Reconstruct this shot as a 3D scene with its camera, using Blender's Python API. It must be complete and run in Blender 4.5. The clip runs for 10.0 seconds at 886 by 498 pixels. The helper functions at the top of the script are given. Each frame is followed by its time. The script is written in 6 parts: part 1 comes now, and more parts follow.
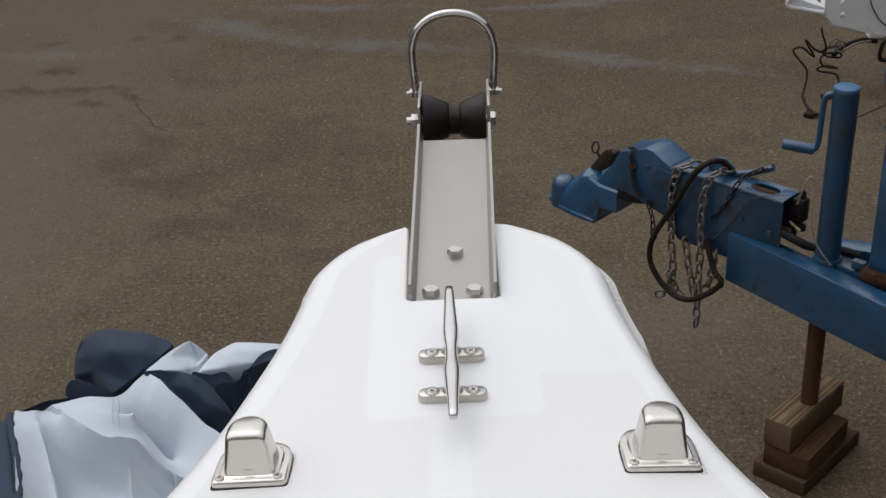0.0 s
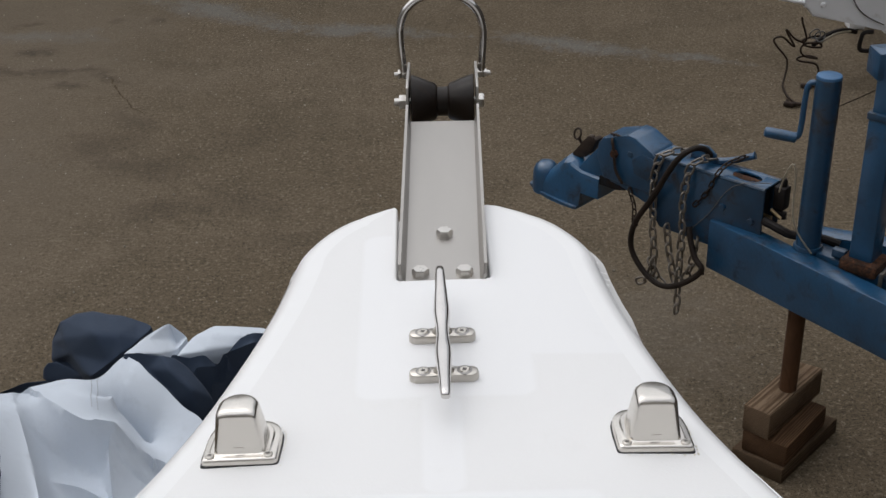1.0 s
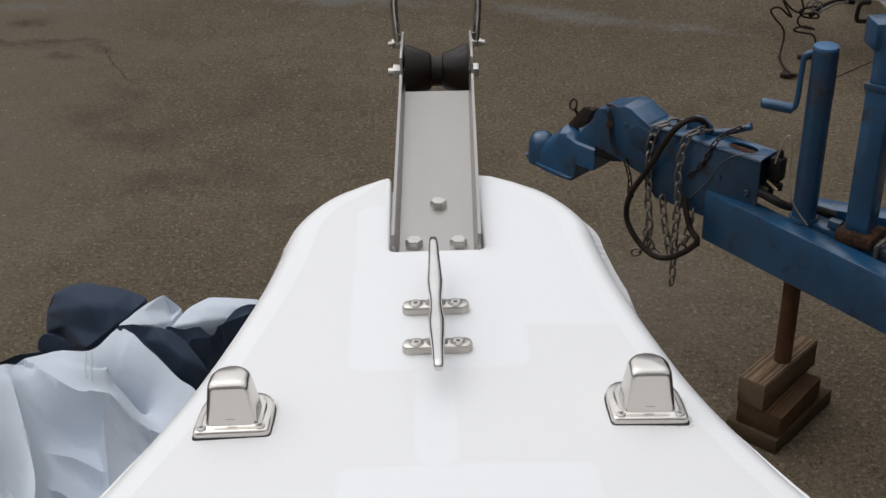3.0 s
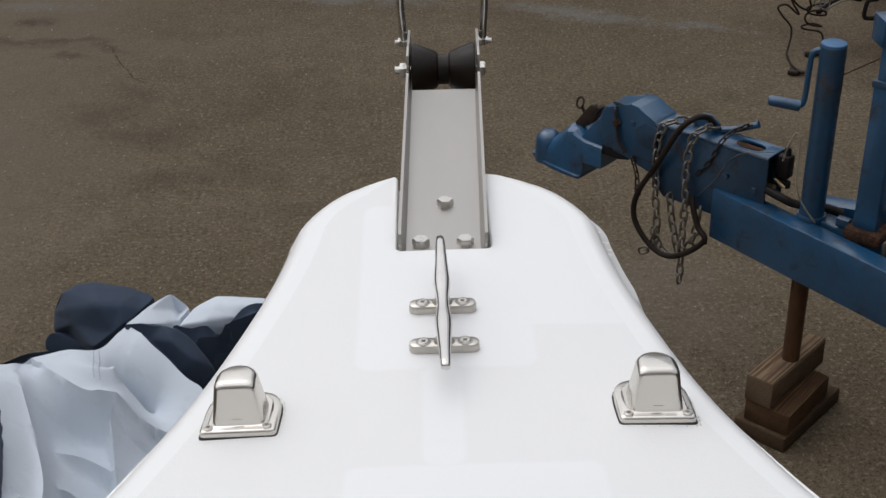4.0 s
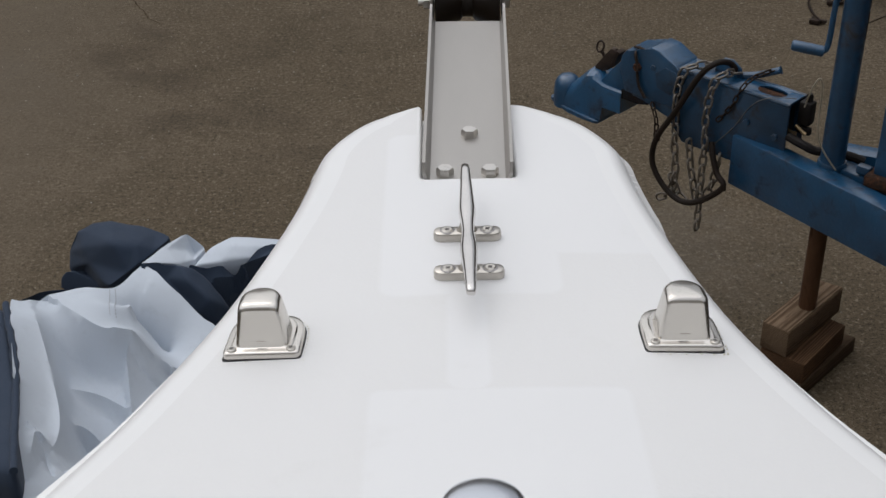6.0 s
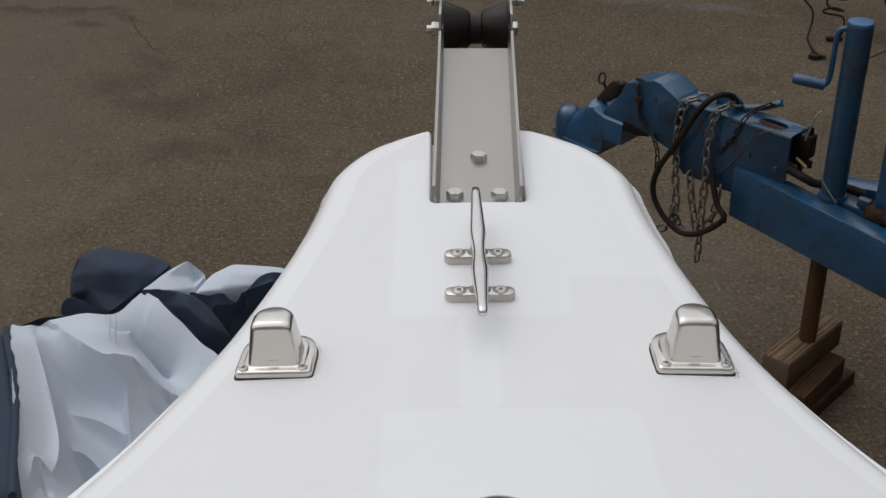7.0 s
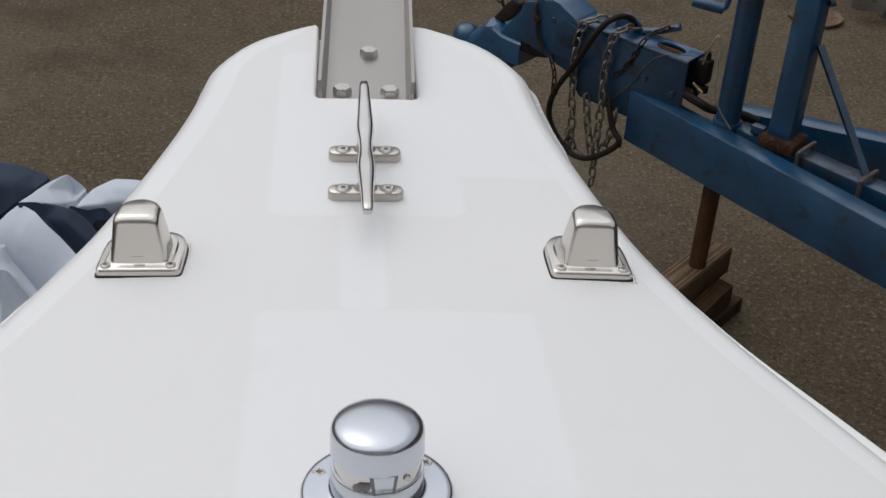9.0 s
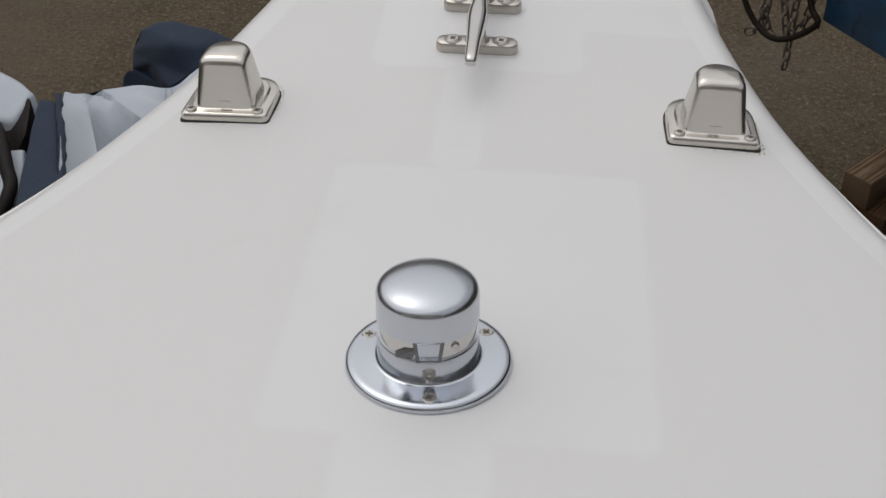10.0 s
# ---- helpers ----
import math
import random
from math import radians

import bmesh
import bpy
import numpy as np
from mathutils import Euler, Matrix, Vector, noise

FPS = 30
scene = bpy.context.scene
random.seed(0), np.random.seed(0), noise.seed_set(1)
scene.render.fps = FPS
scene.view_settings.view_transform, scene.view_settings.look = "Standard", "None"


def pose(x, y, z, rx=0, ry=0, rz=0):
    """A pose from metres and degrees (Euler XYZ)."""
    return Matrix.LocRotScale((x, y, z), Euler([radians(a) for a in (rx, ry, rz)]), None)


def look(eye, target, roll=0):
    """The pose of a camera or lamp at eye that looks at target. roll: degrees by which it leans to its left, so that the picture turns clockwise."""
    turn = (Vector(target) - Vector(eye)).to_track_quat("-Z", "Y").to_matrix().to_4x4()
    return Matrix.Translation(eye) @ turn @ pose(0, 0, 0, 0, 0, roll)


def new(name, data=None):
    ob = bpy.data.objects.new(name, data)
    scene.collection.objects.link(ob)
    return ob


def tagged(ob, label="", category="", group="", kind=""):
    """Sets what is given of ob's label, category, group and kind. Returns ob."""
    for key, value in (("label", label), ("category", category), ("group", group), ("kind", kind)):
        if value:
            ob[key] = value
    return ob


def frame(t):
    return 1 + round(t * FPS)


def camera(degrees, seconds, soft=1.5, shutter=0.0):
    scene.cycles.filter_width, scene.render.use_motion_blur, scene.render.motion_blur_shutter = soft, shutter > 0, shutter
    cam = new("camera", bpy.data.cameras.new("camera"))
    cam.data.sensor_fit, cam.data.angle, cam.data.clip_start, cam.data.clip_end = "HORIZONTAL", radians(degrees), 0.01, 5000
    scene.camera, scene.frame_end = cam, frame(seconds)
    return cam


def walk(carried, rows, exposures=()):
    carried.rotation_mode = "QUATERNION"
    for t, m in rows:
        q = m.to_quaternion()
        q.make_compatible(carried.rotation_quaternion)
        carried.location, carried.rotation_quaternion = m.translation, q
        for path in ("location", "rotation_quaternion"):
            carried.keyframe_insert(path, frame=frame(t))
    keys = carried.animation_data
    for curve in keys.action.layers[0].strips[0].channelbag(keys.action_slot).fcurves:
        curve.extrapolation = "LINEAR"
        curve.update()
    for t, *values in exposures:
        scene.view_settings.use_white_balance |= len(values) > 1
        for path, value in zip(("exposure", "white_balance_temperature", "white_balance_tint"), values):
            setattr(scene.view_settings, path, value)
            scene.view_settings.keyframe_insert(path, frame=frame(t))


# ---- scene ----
import itertools

cam = camera(38.43, 10.0, soft=1.5)
PATH = [
    (0, (0.0038, -0.7581, 1.8681), (-0.0035, 0.1255, 1.3999), -2.56),
    (0.5, (-0.0012, -0.7551, 1.8634), (-0.0018, 0.1280, 1.3941), -2.01),
    (1, (-0.0076, -0.7561, 1.8606), (0.0031, 0.1226, 1.3832), -1.51),
    (1.5, (-0.0064, -0.7558, 1.8607), (0.0129, 0.1176, 1.3742), -1.97),
    (2, (-0.0069, -0.7529, 1.8582), (0.0111, 0.1189, 1.3685), -2.03),
    (2.5, (-0.0063, -0.7515, 1.8571), (0.0089, 0.1175, 1.3627), -1.37),
    (4, (-0.0055, -0.7478, 1.8558), (0.0021, 0.1194, 1.3578), -1.70),
    (4.5, (-0.0093, -0.7482, 1.8520), (-0.0049, 0.1186, 1.3534), -1.59),
    (5, (-0.0148, -0.7443, 1.8367), (-0.0145, 0.1112, 1.3189), -1.23),
    (5.2, (-0.0162, -0.7435, 1.8348), (-0.0177, 0.1060, 1.3072), -1.32),
    (6.3, (-0.0147, -0.7497, 1.8392), (-0.0186, 0.0976, 1.3081), -1.29),
    (6.5, (-0.0146, -0.7478, 1.8447), (-0.0157, 0.1086, 1.3285), -1.57),
    (6.8, (-0.0226, -0.7517, 1.8393), (-0.0223, 0.1124, 1.3361), -0.64),
    (7, (-0.0256, -0.7557, 1.8322), (-0.0257, 0.1049, 1.3230), -0.64),
    (7.5, (-0.0334, -0.7492, 1.8205), (-0.0339, 0.0971, 1.2883), -0.53),
    (8, (-0.0036, -0.7387, 1.8105), (0.0547, 0.1154, 1.2932), 0.93),
    (8.5, (-0.0203, -0.7212, 1.8076), (0.0790, 0.1306, 1.2922), 2.43),
    (9, (-0.0185, -0.7187, 1.7850), (0.0645, 0.1094, 1.2302), 3.57),
    (9.5, (0.0275, -0.7034, 1.7722), (0.0120, 0.1006, 1.1775), 0.10),
    (10, (0.0404, -0.6785, 1.7412), (-0.0293, 0.0935, 1.1090), 0.0),
]
EXPOSURES = [(0, -0.02, 6400, 10), (5, -0.04, 6380, 10), (6.3, -0.23, 6370, 10), (7.0, -0.28, 6370, 10), (8.5, -0.30, 6370, 10), (9, -0.25, 6380, 10), (9.5, -0.42, 6500, 10), (10, -0.55, 6580, 10)]
walk(cam, [(t, look(eye, target, roll)) for t, eye, target, roll in PATH], EXPOSURES)

# ---- world and sun: bright overcast ----
SUN_ELEVATION, SUN_AZIMUTH = 58, 310
world = bpy.data.worlds.new("overcast_sky")
world.use_nodes = True
scene.world = world
wn, wl = world.node_tree.nodes, world.node_tree.links
sky = wn.new("ShaderNodeTexSky")
sky.sky_type = "NISHITA"
sky.sun_disc = False
sky.sun_elevation, sky.sun_rotation = radians(SUN_ELEVATION), radians(SUN_AZIMUTH)
sky.air_density, sky.dust_density, sky.ozone_density = 1.0, 5.0, 1.0
grey = wn.new("ShaderNodeHueSaturation")
grey.inputs["Saturation"].default_value = 0.35
wl.new(sky.outputs[0], grey.inputs["Color"])
cloud = wn.new("ShaderNodeMix")
cloud.data_type = "RGBA"
cloud.inputs["Factor"].default_value = 0.65
cloud.inputs["B"].default_value = (5.66, 5.74, 5.98, 1)
wl.new(grey.outputs[0], cloud.inputs["A"])
# an overcast sky is three times as bright overhead as at the horizon
sky_way, sky_up = wn.new("ShaderNodeTexCoord"), wn.new("ShaderNodeSeparateXYZ")
wl.new(sky_way.outputs["Generated"], sky_up.inputs[0])
climb = wn.new("ShaderNodeMath")
climb.operation, climb.use_clamp = "MULTIPLY_ADD", False
wl.new(sky_up.outputs["Z"], climb.inputs[0])
climb.inputs[1].default_value, climb.inputs[2].default_value = 0.857, 0.429
floor_level = wn.new("ShaderNodeMath")
floor_level.operation = "MAXIMUM"
wl.new(climb.outputs[0], floor_level.inputs[0])
floor_level.inputs[1].default_value = 0.3
dome = wn.new("ShaderNodeVectorMath")
dome.operation = "SCALE"
wl.new(cloud.outputs["Result"], dome.inputs[0])
wl.new(floor_level.outputs[0], dome.inputs["Scale"])
wl.new(dome.outputs[0], wn["Background"].inputs["Color"])
wn["Background"].inputs["Strength"].default_value = 0.142
sun_data = bpy.data.lights.new("sun", "SUN")
sun_data.energy, sun_data.angle, sun_data.color = 0.9, radians(110), (1.0, 0.99, 0.975)
sun = new("sun", sun_data)
az, el = radians(SUN_AZIMUTH), radians(SUN_ELEVATION)
toward = Vector((math.sin(az) * math.cos(el), math.cos(az) * math.cos(el), math.sin(el)))
sun.matrix_world = look(toward * 40, (0, 0, 0))


# ---- mesh helpers ----
def thing(name, place, label, category, group="", kind="", turn=0.0):
    ob = new(name)
    ob.empty_display_size = 0.05
    ob.matrix_basis = pose(*place, 0, 0, turn)
    return tagged(ob, label, category, group, kind)


def part(name, bm, material, parent=None, label="", smooth=35):
    me = bpy.data.meshes.new(name)
    bmesh.ops.recalc_face_normals(bm, faces=bm.faces)
    if smooth:
        for f in bm.faces:
            f.smooth = True
        for e in bm.edges:
            if len(e.link_faces) == 2 and e.calc_face_angle(0) > radians(smooth):
                e.smooth = False
    bm.to_mesh(me)
    bm.free()
    me.materials.append(material)
    ob = new(name, me)
    ob.parent = parent
    if label:
        ob["label"] = label
    return ob


def box(bm, size, centre=(0, 0, 0), bevel=0.0, segments=2, m=None):
    """A bevelled block, optionally turned by m."""
    made = bmesh.ops.create_cube(bm, size=1.0)
    verts = made["verts"]
    bmesh.ops.scale(bm, vec=size, verts=verts)
    if bevel:
        edges = list({e for v in verts for e in v.link_edges})
        out = bmesh.ops.bevel(bm, geom=edges, offset=bevel, segments=segments, affect="EDGES", profile=0.5)
        verts = list({v for f in out["faces"] for v in f.verts} | {v for v in verts if v.is_valid})
    shift = Matrix.Translation(centre)
    bmesh.ops.transform(bm, matrix=shift @ m if m else shift, verts=verts)
    return verts


def lathe(bm, profile, n=40, centre=(0, 0, 0), m=None):
    """A body turned about z from (radius, height) pairs; closed at both ends."""
    rings = []
    for r, z in profile:
        rings.append([bm.verts.new((r * math.cos(2 * math.pi * i / n), r * math.sin(2 * math.pi * i / n), z)) for i in range(n)])
    for a, b in zip(rings, rings[1:]):
        for i in range(n):
            bm.faces.new((a[i], a[(i + 1) % n], b[(i + 1) % n], b[i]))
    bm.faces.new(rings[0][::-1])
    bm.faces.new(rings[-1])
    verts = [v for ring in rings for v in ring]
    shift = Matrix.Translation(centre)
    bmesh.ops.transform(bm, matrix=shift @ m if m else shift, verts=verts)
    return verts


def spline(points, steps=8, closed=False):
    """A smooth curve through the points."""
    p = [Vector(q) for q in points]
    n, out = len(p), []
    for i in range(n if closed else n - 1):
        if closed:
            a, b, c, d = p[(i - 1) % n], p[i], p[(i + 1) % n], p[(i + 2) % n]
        else:
            a, b, c, d = p[max(i - 1, 0)], p[i], p[i + 1], p[min(i + 2, n - 1)]
        for k in range(steps):
            t = k / steps
            out.append(0.5 * (2 * b + (c - a) * t + (2 * a - 5 * b + 4 * c - d) * t * t + (3 * b - a - 3 * c + d) * t ** 3))
    if not closed:
        out.append(p[-1])
    return out


def tube(bm, path, radius, n=10, closed=False):
    """A round rod along a path; radius is a number or one for each point."""
    path = [Vector(p) for p in path]
    count, rings, up = len(path), [], None
    for i, p in enumerate(path):
        if closed:
            way = (path[(i + 1) % count] - path[i - 1]).normalized()
        else:
            way = (path[min(i + 1, count - 1)] - path[max(i - 1, 0)]).normalized()
        if up is None:
            up = way.orthogonal().normalized()
        up = (up - way * up.dot(way)).normalized()
        side = way.cross(up)
        r = radius[i] if isinstance(radius, (list, tuple)) else radius
        rings.append([bm.verts.new(p + r * (math.cos(2 * math.pi * k / n) * up + math.sin(2 * math.pi * k / n) * side)) for k in range(n)])
    pairs = list(zip(rings, rings[1:])) + ([(rings[-1], rings[0])] if closed else [])
    for a, b in pairs:
        for k in range(n):
            bm.faces.new((a[k], a[(k + 1) % n], b[(k + 1) % n], b[k]))
    if not closed:
        bm.faces.new(rings[0][::-1])
        bm.faces.new(rings[-1])
    return [v for ring in rings for v in ring]


def prism(bm, outline, axis, low, high, bevel=0.0):
    """An outline of (u, v) pairs drawn out along an axis: x gives (y, z), y gives (x, z), z gives (x, y)."""
    def at(u, v, w):
        return {"x": (w, u, v), "y": (u, w, v), "z": (u, v, w)}[axis]
    a = [bm.verts.new(at(u, v, low)) for u, v in outline]
    b = [bm.verts.new(at(u, v, high)) for u, v in outline]
    faces = [bm.faces.new(a[::-1]), bm.faces.new(b)]
    n = len(a)
    for i in range(n):
        faces.append(bm.faces.new((a[i], a[(i + 1) % n], b[(i + 1) % n], b[i])))
    verts = a + b
    if bevel:
        edges = list({e for f in faces for e in f.edges})
        out = bmesh.ops.bevel(bm, geom=edges, offset=bevel, segments=2, affect="EDGES", profile=0.5)
        verts = list({v for f in out["faces"] for v in f.verts} | {v for v in verts if v.is_valid})
    return verts


def rounded(w, d, r, n=6):
    """The outline of a w by d rectangle with round corners."""
    out = []
    for cx, cy, a0 in ((w / 2 - r, d / 2 - r, 0), (r - w / 2, d / 2 - r, 90), (r - w / 2, r - d / 2, 180), (w / 2 - r, r - d / 2, 270)):
        for k in range(n + 1):
            a = radians(a0 + 90 * k / n)
            out.append((cx + r * math.cos(a), cy + r * math.sin(a)))
    return out


def stack(bm, layers):
    """A closed body through rings of equal length, given as lists of points."""
    rings = [[bm.verts.new(p) for p in layer] for layer in layers]
    n = len(rings[0])
    for a, b in zip(rings, rings[1:]):
        for i in range(n):
            bm.faces.new((a[i], a[(i + 1) % n], b[(i + 1) % n], b[i]))
    bm.faces.new(rings[0][::-1])
    bm.faces.new(rings[-1])


def hexagon(bm, across, low, high, centre=(0, 0, 0), m=None, chamfer=0.12):
    """A chamfered hexagonal bolt head or nut."""
    r = across / math.sqrt(3)
    return lathe(bm, [(r, low), (r, high - chamfer * across), (r * 0.86, high)], 6, centre, m)


def screw(bm, r, centre, m=None):
    """A countersunk cross-head screw, its cross cut in as a sunk rim."""
    shift = Matrix.Translation(centre) @ (m or Matrix())
    bmesh.ops.transform(bm, matrix=shift, verts=lathe(bm, [(r, -0.001), (r, r * 0.25), (r * 0.8, r * 0.42), (r * 0.3, r * 0.42), (r * 0.12, r * 0.2)], 16))


# ---- materials ----
def nodes_of(name):
    mt = bpy.data.materials.new(name)
    mt.use_nodes = True
    nt = mt.node_tree
    return mt, nt, nt.nodes["Principled BSDF"]


def coords(nt, scale=(1, 1, 1)):
    tc, mp = nt.nodes.new("ShaderNodeTexCoord"), nt.nodes.new("ShaderNodeMapping")
    mp.inputs["Scale"].default_value = scale
    nt.links.new(tc.outputs["Object"], mp.inputs["Vector"])
    return mp.outputs[0]


def noisy(nt, vec, scale, detail=4.0, rough=0.55, distortion=0.0):
    n = nt.nodes.new("ShaderNodeTexNoise")
    n.inputs["Scale"].default_value, n.inputs["Detail"].default_value = scale, detail
    n.inputs["Roughness"].default_value, n.inputs["Distortion"].default_value = rough, distortion
    nt.links.new(vec, n.inputs["Vector"])
    return n.outputs["Fac"]


def ramp(nt, fac, stops):
    r = nt.nodes.new("ShaderNodeValToRGB")
    e = r.color_ramp.elements
    while len(e) < len(stops):
        e.new(0.5)
    for k, (p, c) in zip(e, stops):
        k.position, k.color = p, (*c, 1) if len(c) == 3 else c
    nt.links.new(fac, r.inputs[0])
    return r.outputs[0]


def mixed(nt, fac, a, b, mode="MIX"):
    m = nt.nodes.new("ShaderNodeMix")
    m.data_type, m.blend_type = "RGBA", mode
    for sock, v in ((m.inputs["Factor"], fac), (m.inputs["A"], a), (m.inputs["B"], b)):
        if isinstance(v, bpy.types.NodeSocket):
            nt.links.new(v, sock)
        elif isinstance(v, (int, float)):
            sock.default_value = v
        else:
            sock.default_value = (*v, 1)
    return m.outputs["Result"]


def maths(nt, op, a, b=0.0, c=0.0, clamp=False):
    m = nt.nodes.new("ShaderNodeMath")
    m.operation, m.use_clamp = op, clamp
    for sock, v in zip(m.inputs, (a, b, c)):
        if isinstance(v, bpy.types.NodeSocket):
            nt.links.new(v, sock)
        else:
            sock.default_value = v
    return m.outputs[0]


def relief(nt, bsdf, height, distance, strength=1.0):
    b = nt.nodes.new("ShaderNodeBump")
    b.inputs["Distance"].default_value, b.inputs["Strength"].default_value = distance, strength
    nt.links.new(height, b.inputs["Height"])
    nt.links.new(b.outputs[0], bsdf.inputs["Normal"])


def surface(name, base, rough=0.5, metal=0.0, vary=0.15, patch=3.0, grain=60.0, bump=0.0005, dirt=None, dirt_amount=0.0, rough_vary=0.1, stretch=(1, 1, 1), spec=0.5):
    """A surface varied at two scales, with dirt or rust in patches and fine relief."""
    mt, nt, bs = nodes_of(name)
    vec = coords(nt, stretch)
    big, fine = noisy(nt, vec, patch, 5), noisy(nt, vec, grain, 3)
    dark = tuple(max(0.0, c * (1 - vary)) for c in base)
    light = tuple(min(1.0, c * (1 + vary)) for c in base)
    col = mixed(nt, ramp(nt, big, [(0.3, (0, 0, 0)), (0.7, (1, 1, 1))]), dark, light)
    col = mixed(nt, maths(nt, "MULTIPLY", fine, vary), col, base, "OVERLAY")
    if dirt:
        mask = ramp(nt, noisy(nt, vec, patch * 2.3, 8, 0.65, 0.6), [(0.62 - 0.3 * dirt_amount, (0, 0, 0)), (0.74 - 0.2 * dirt_amount, (1, 1, 1))])
        col = mixed(nt, maths(nt, "MULTIPLY", mask, 0.85), col, dirt)
        nt.links.new(maths(nt, "MULTIPLY_ADD", mask, 0.35, rough, clamp=True), bs.inputs["Roughness"])
    else:
        nt.links.new(maths(nt, "MULTIPLY_ADD", big, rough_vary, rough - rough_vary / 2, clamp=True), bs.inputs["Roughness"])
    nt.links.new(col, bs.inputs["Base Color"])
    bs.inputs["Metallic"].default_value = metal
    bs.inputs["Specular IOR Level"].default_value = spec
    if bump:
        relief(nt, bs, maths(nt, "ADD", fine, big), bump)
    return mt


def asphalt_material():
    """Worn brown-grey asphalt with pale grit, dark oily stains and damp streaks."""
    mt, nt, bs = nodes_of("worn_asphalt")
    vec = coords(nt)
    grit, coarse = noisy(nt, vec, 190, 3, 0.75), noisy(nt, vec, 74, 4, 0.75)
    broad, blotch = noisy(nt, vec, 0.9, 6, 0.55), noisy(nt, vec, 2.6, 7, 0.62, 0.5)
    col = mixed(nt, ramp(nt, broad, [(0.3, (0, 0, 0)), (0.7, (1, 1, 1))]), (0.101, 0.077, 0.048), (0.155, 0.122, 0.085))
    col = mixed(nt, ramp(nt, blotch, [(0.47, (0, 0, 0)), (0.74, (0.62, 0.62, 0.62))]), col, (0.066, 0.052, 0.032))
    mottle = noisy(nt, vec, 15, 6, 0.7, 0.4)
    col = mixed(nt, ramp(nt, mottle, [(0.34, (0.35, 0.35, 0.35)), (0.55, (0, 0, 0))]), col, (0.056, 0.043, 0.026))
    col = mixed(nt, ramp(nt, mottle, [(0.55, (0, 0, 0)), (0.78, (0.25, 0.25, 0.25))]), col, (0.165, 0.139, 0.097))
    # the smooth greyish strip west of the crack beside the coarse brown surface
    pos = nt.nodes.new("ShaderNodeNewGeometry").outputs["Position"]
    split = nt.nodes.new("ShaderNodeSeparateXYZ")
    nt.links.new(pos, split.inputs[0])
    wander = maths(nt, "MULTIPLY_ADD", noisy(nt, vec, 1.7, 6, 0.6, 0.3), 1.5, -0.75)
    area = maths(nt, "DIVIDE", maths(nt, "ADD", maths(nt, "ADD", split.outputs[0], wander), 1.45), 0.55, clamp=True)
    col = mixed(nt, maths(nt, "MULTIPLY", maths(nt, "SUBTRACT", 1.0, area), 0.6), col, (0.128, 0.104, 0.076))
    grainy = maths(nt, "MULTIPLY_ADD", area, 0.6, 0.4)
    col = mixed(nt, maths(nt, "MULTIPLY", ramp(nt, grit, [(0.36, (0.9, 0.9, 0.9)), (0.50, (0, 0, 0))]), grainy), col, (0.030, 0.023, 0.015))
    col = mixed(nt, maths(nt, "MULTIPLY", ramp(nt, coarse, [(0.54, (0, 0, 0)), (0.66, (0.8, 0.8, 0.8))]), grainy), col, (0.225, 0.188, 0.136))
    col = mixed(nt, maths(nt, "MULTIPLY", ramp(nt, coarse, [(0.34, (0.9, 0.9, 0.9)), (0.45, (0, 0, 0))]), grainy), col, (0.036, 0.027, 0.017))
    vor = nt.nodes.new("ShaderNodeTexVoronoi")
    vor.inputs["Scale"].default_value = 42
    nt.links.new(vec, vor.inputs["Vector"])
    speck = maths(nt, "MULTIPLY", ramp(nt, vor.outputs["Distance"], [(0.10, (1, 1, 1)), (0.16, (0, 0, 0))]), ramp(nt, noisy(nt, vec, 9, 3), [(0.55, (0, 0, 0)), (0.7, (1, 1, 1))]))
    col = mixed(nt, maths(nt, "MULTIPLY", speck, 0.35), col, (0.27, 0.24, 0.20))

    # stains with a shape of their own, and one painted haze: (x, y, half length, half width, turn, strength, colour)
    warp = nt.nodes.new("ShaderNodeTexNoise")
    warp.inputs["Scale"].default_value, warp.inputs["Detail"].default_value, warp.inputs["Roughness"].default_value = 4.5, 8, 0.68
    nt.links.new(vec, warp.inputs["Vector"])
    shift = nt.nodes.new("ShaderNodeVectorMath")
    shift.operation = "MULTIPLY_ADD"
    nt.links.new(warp.outputs["Color"], shift.inputs[0])
    shift.inputs[1].default_value = (0.26, 0.26, 0)
    nt.links.new(pos, shift.inputs[2])
    back = nt.nodes.new("ShaderNodeVectorMath")
    back.operation = "SUBTRACT"
    nt.links.new(shift.outputs[0], back.inputs[0])
    back.inputs[1].default_value = (0.13, 0.13, 0)
    warped = back.outputs[0]
    ragged = maths(nt, "MULTIPLY_ADD", noisy(nt, vec, 5.0, 8, 0.7, 0.4), 1.6, maths(nt, "MULTIPLY_ADD", noisy(nt, vec, 22, 6, 0.7, 0.3), 1.8, -1.7))
    oil, damp, wet = (0.040, 0.031, 0.022), (0.048, 0.037, 0.026), (0.155, 0.160, 0.160)
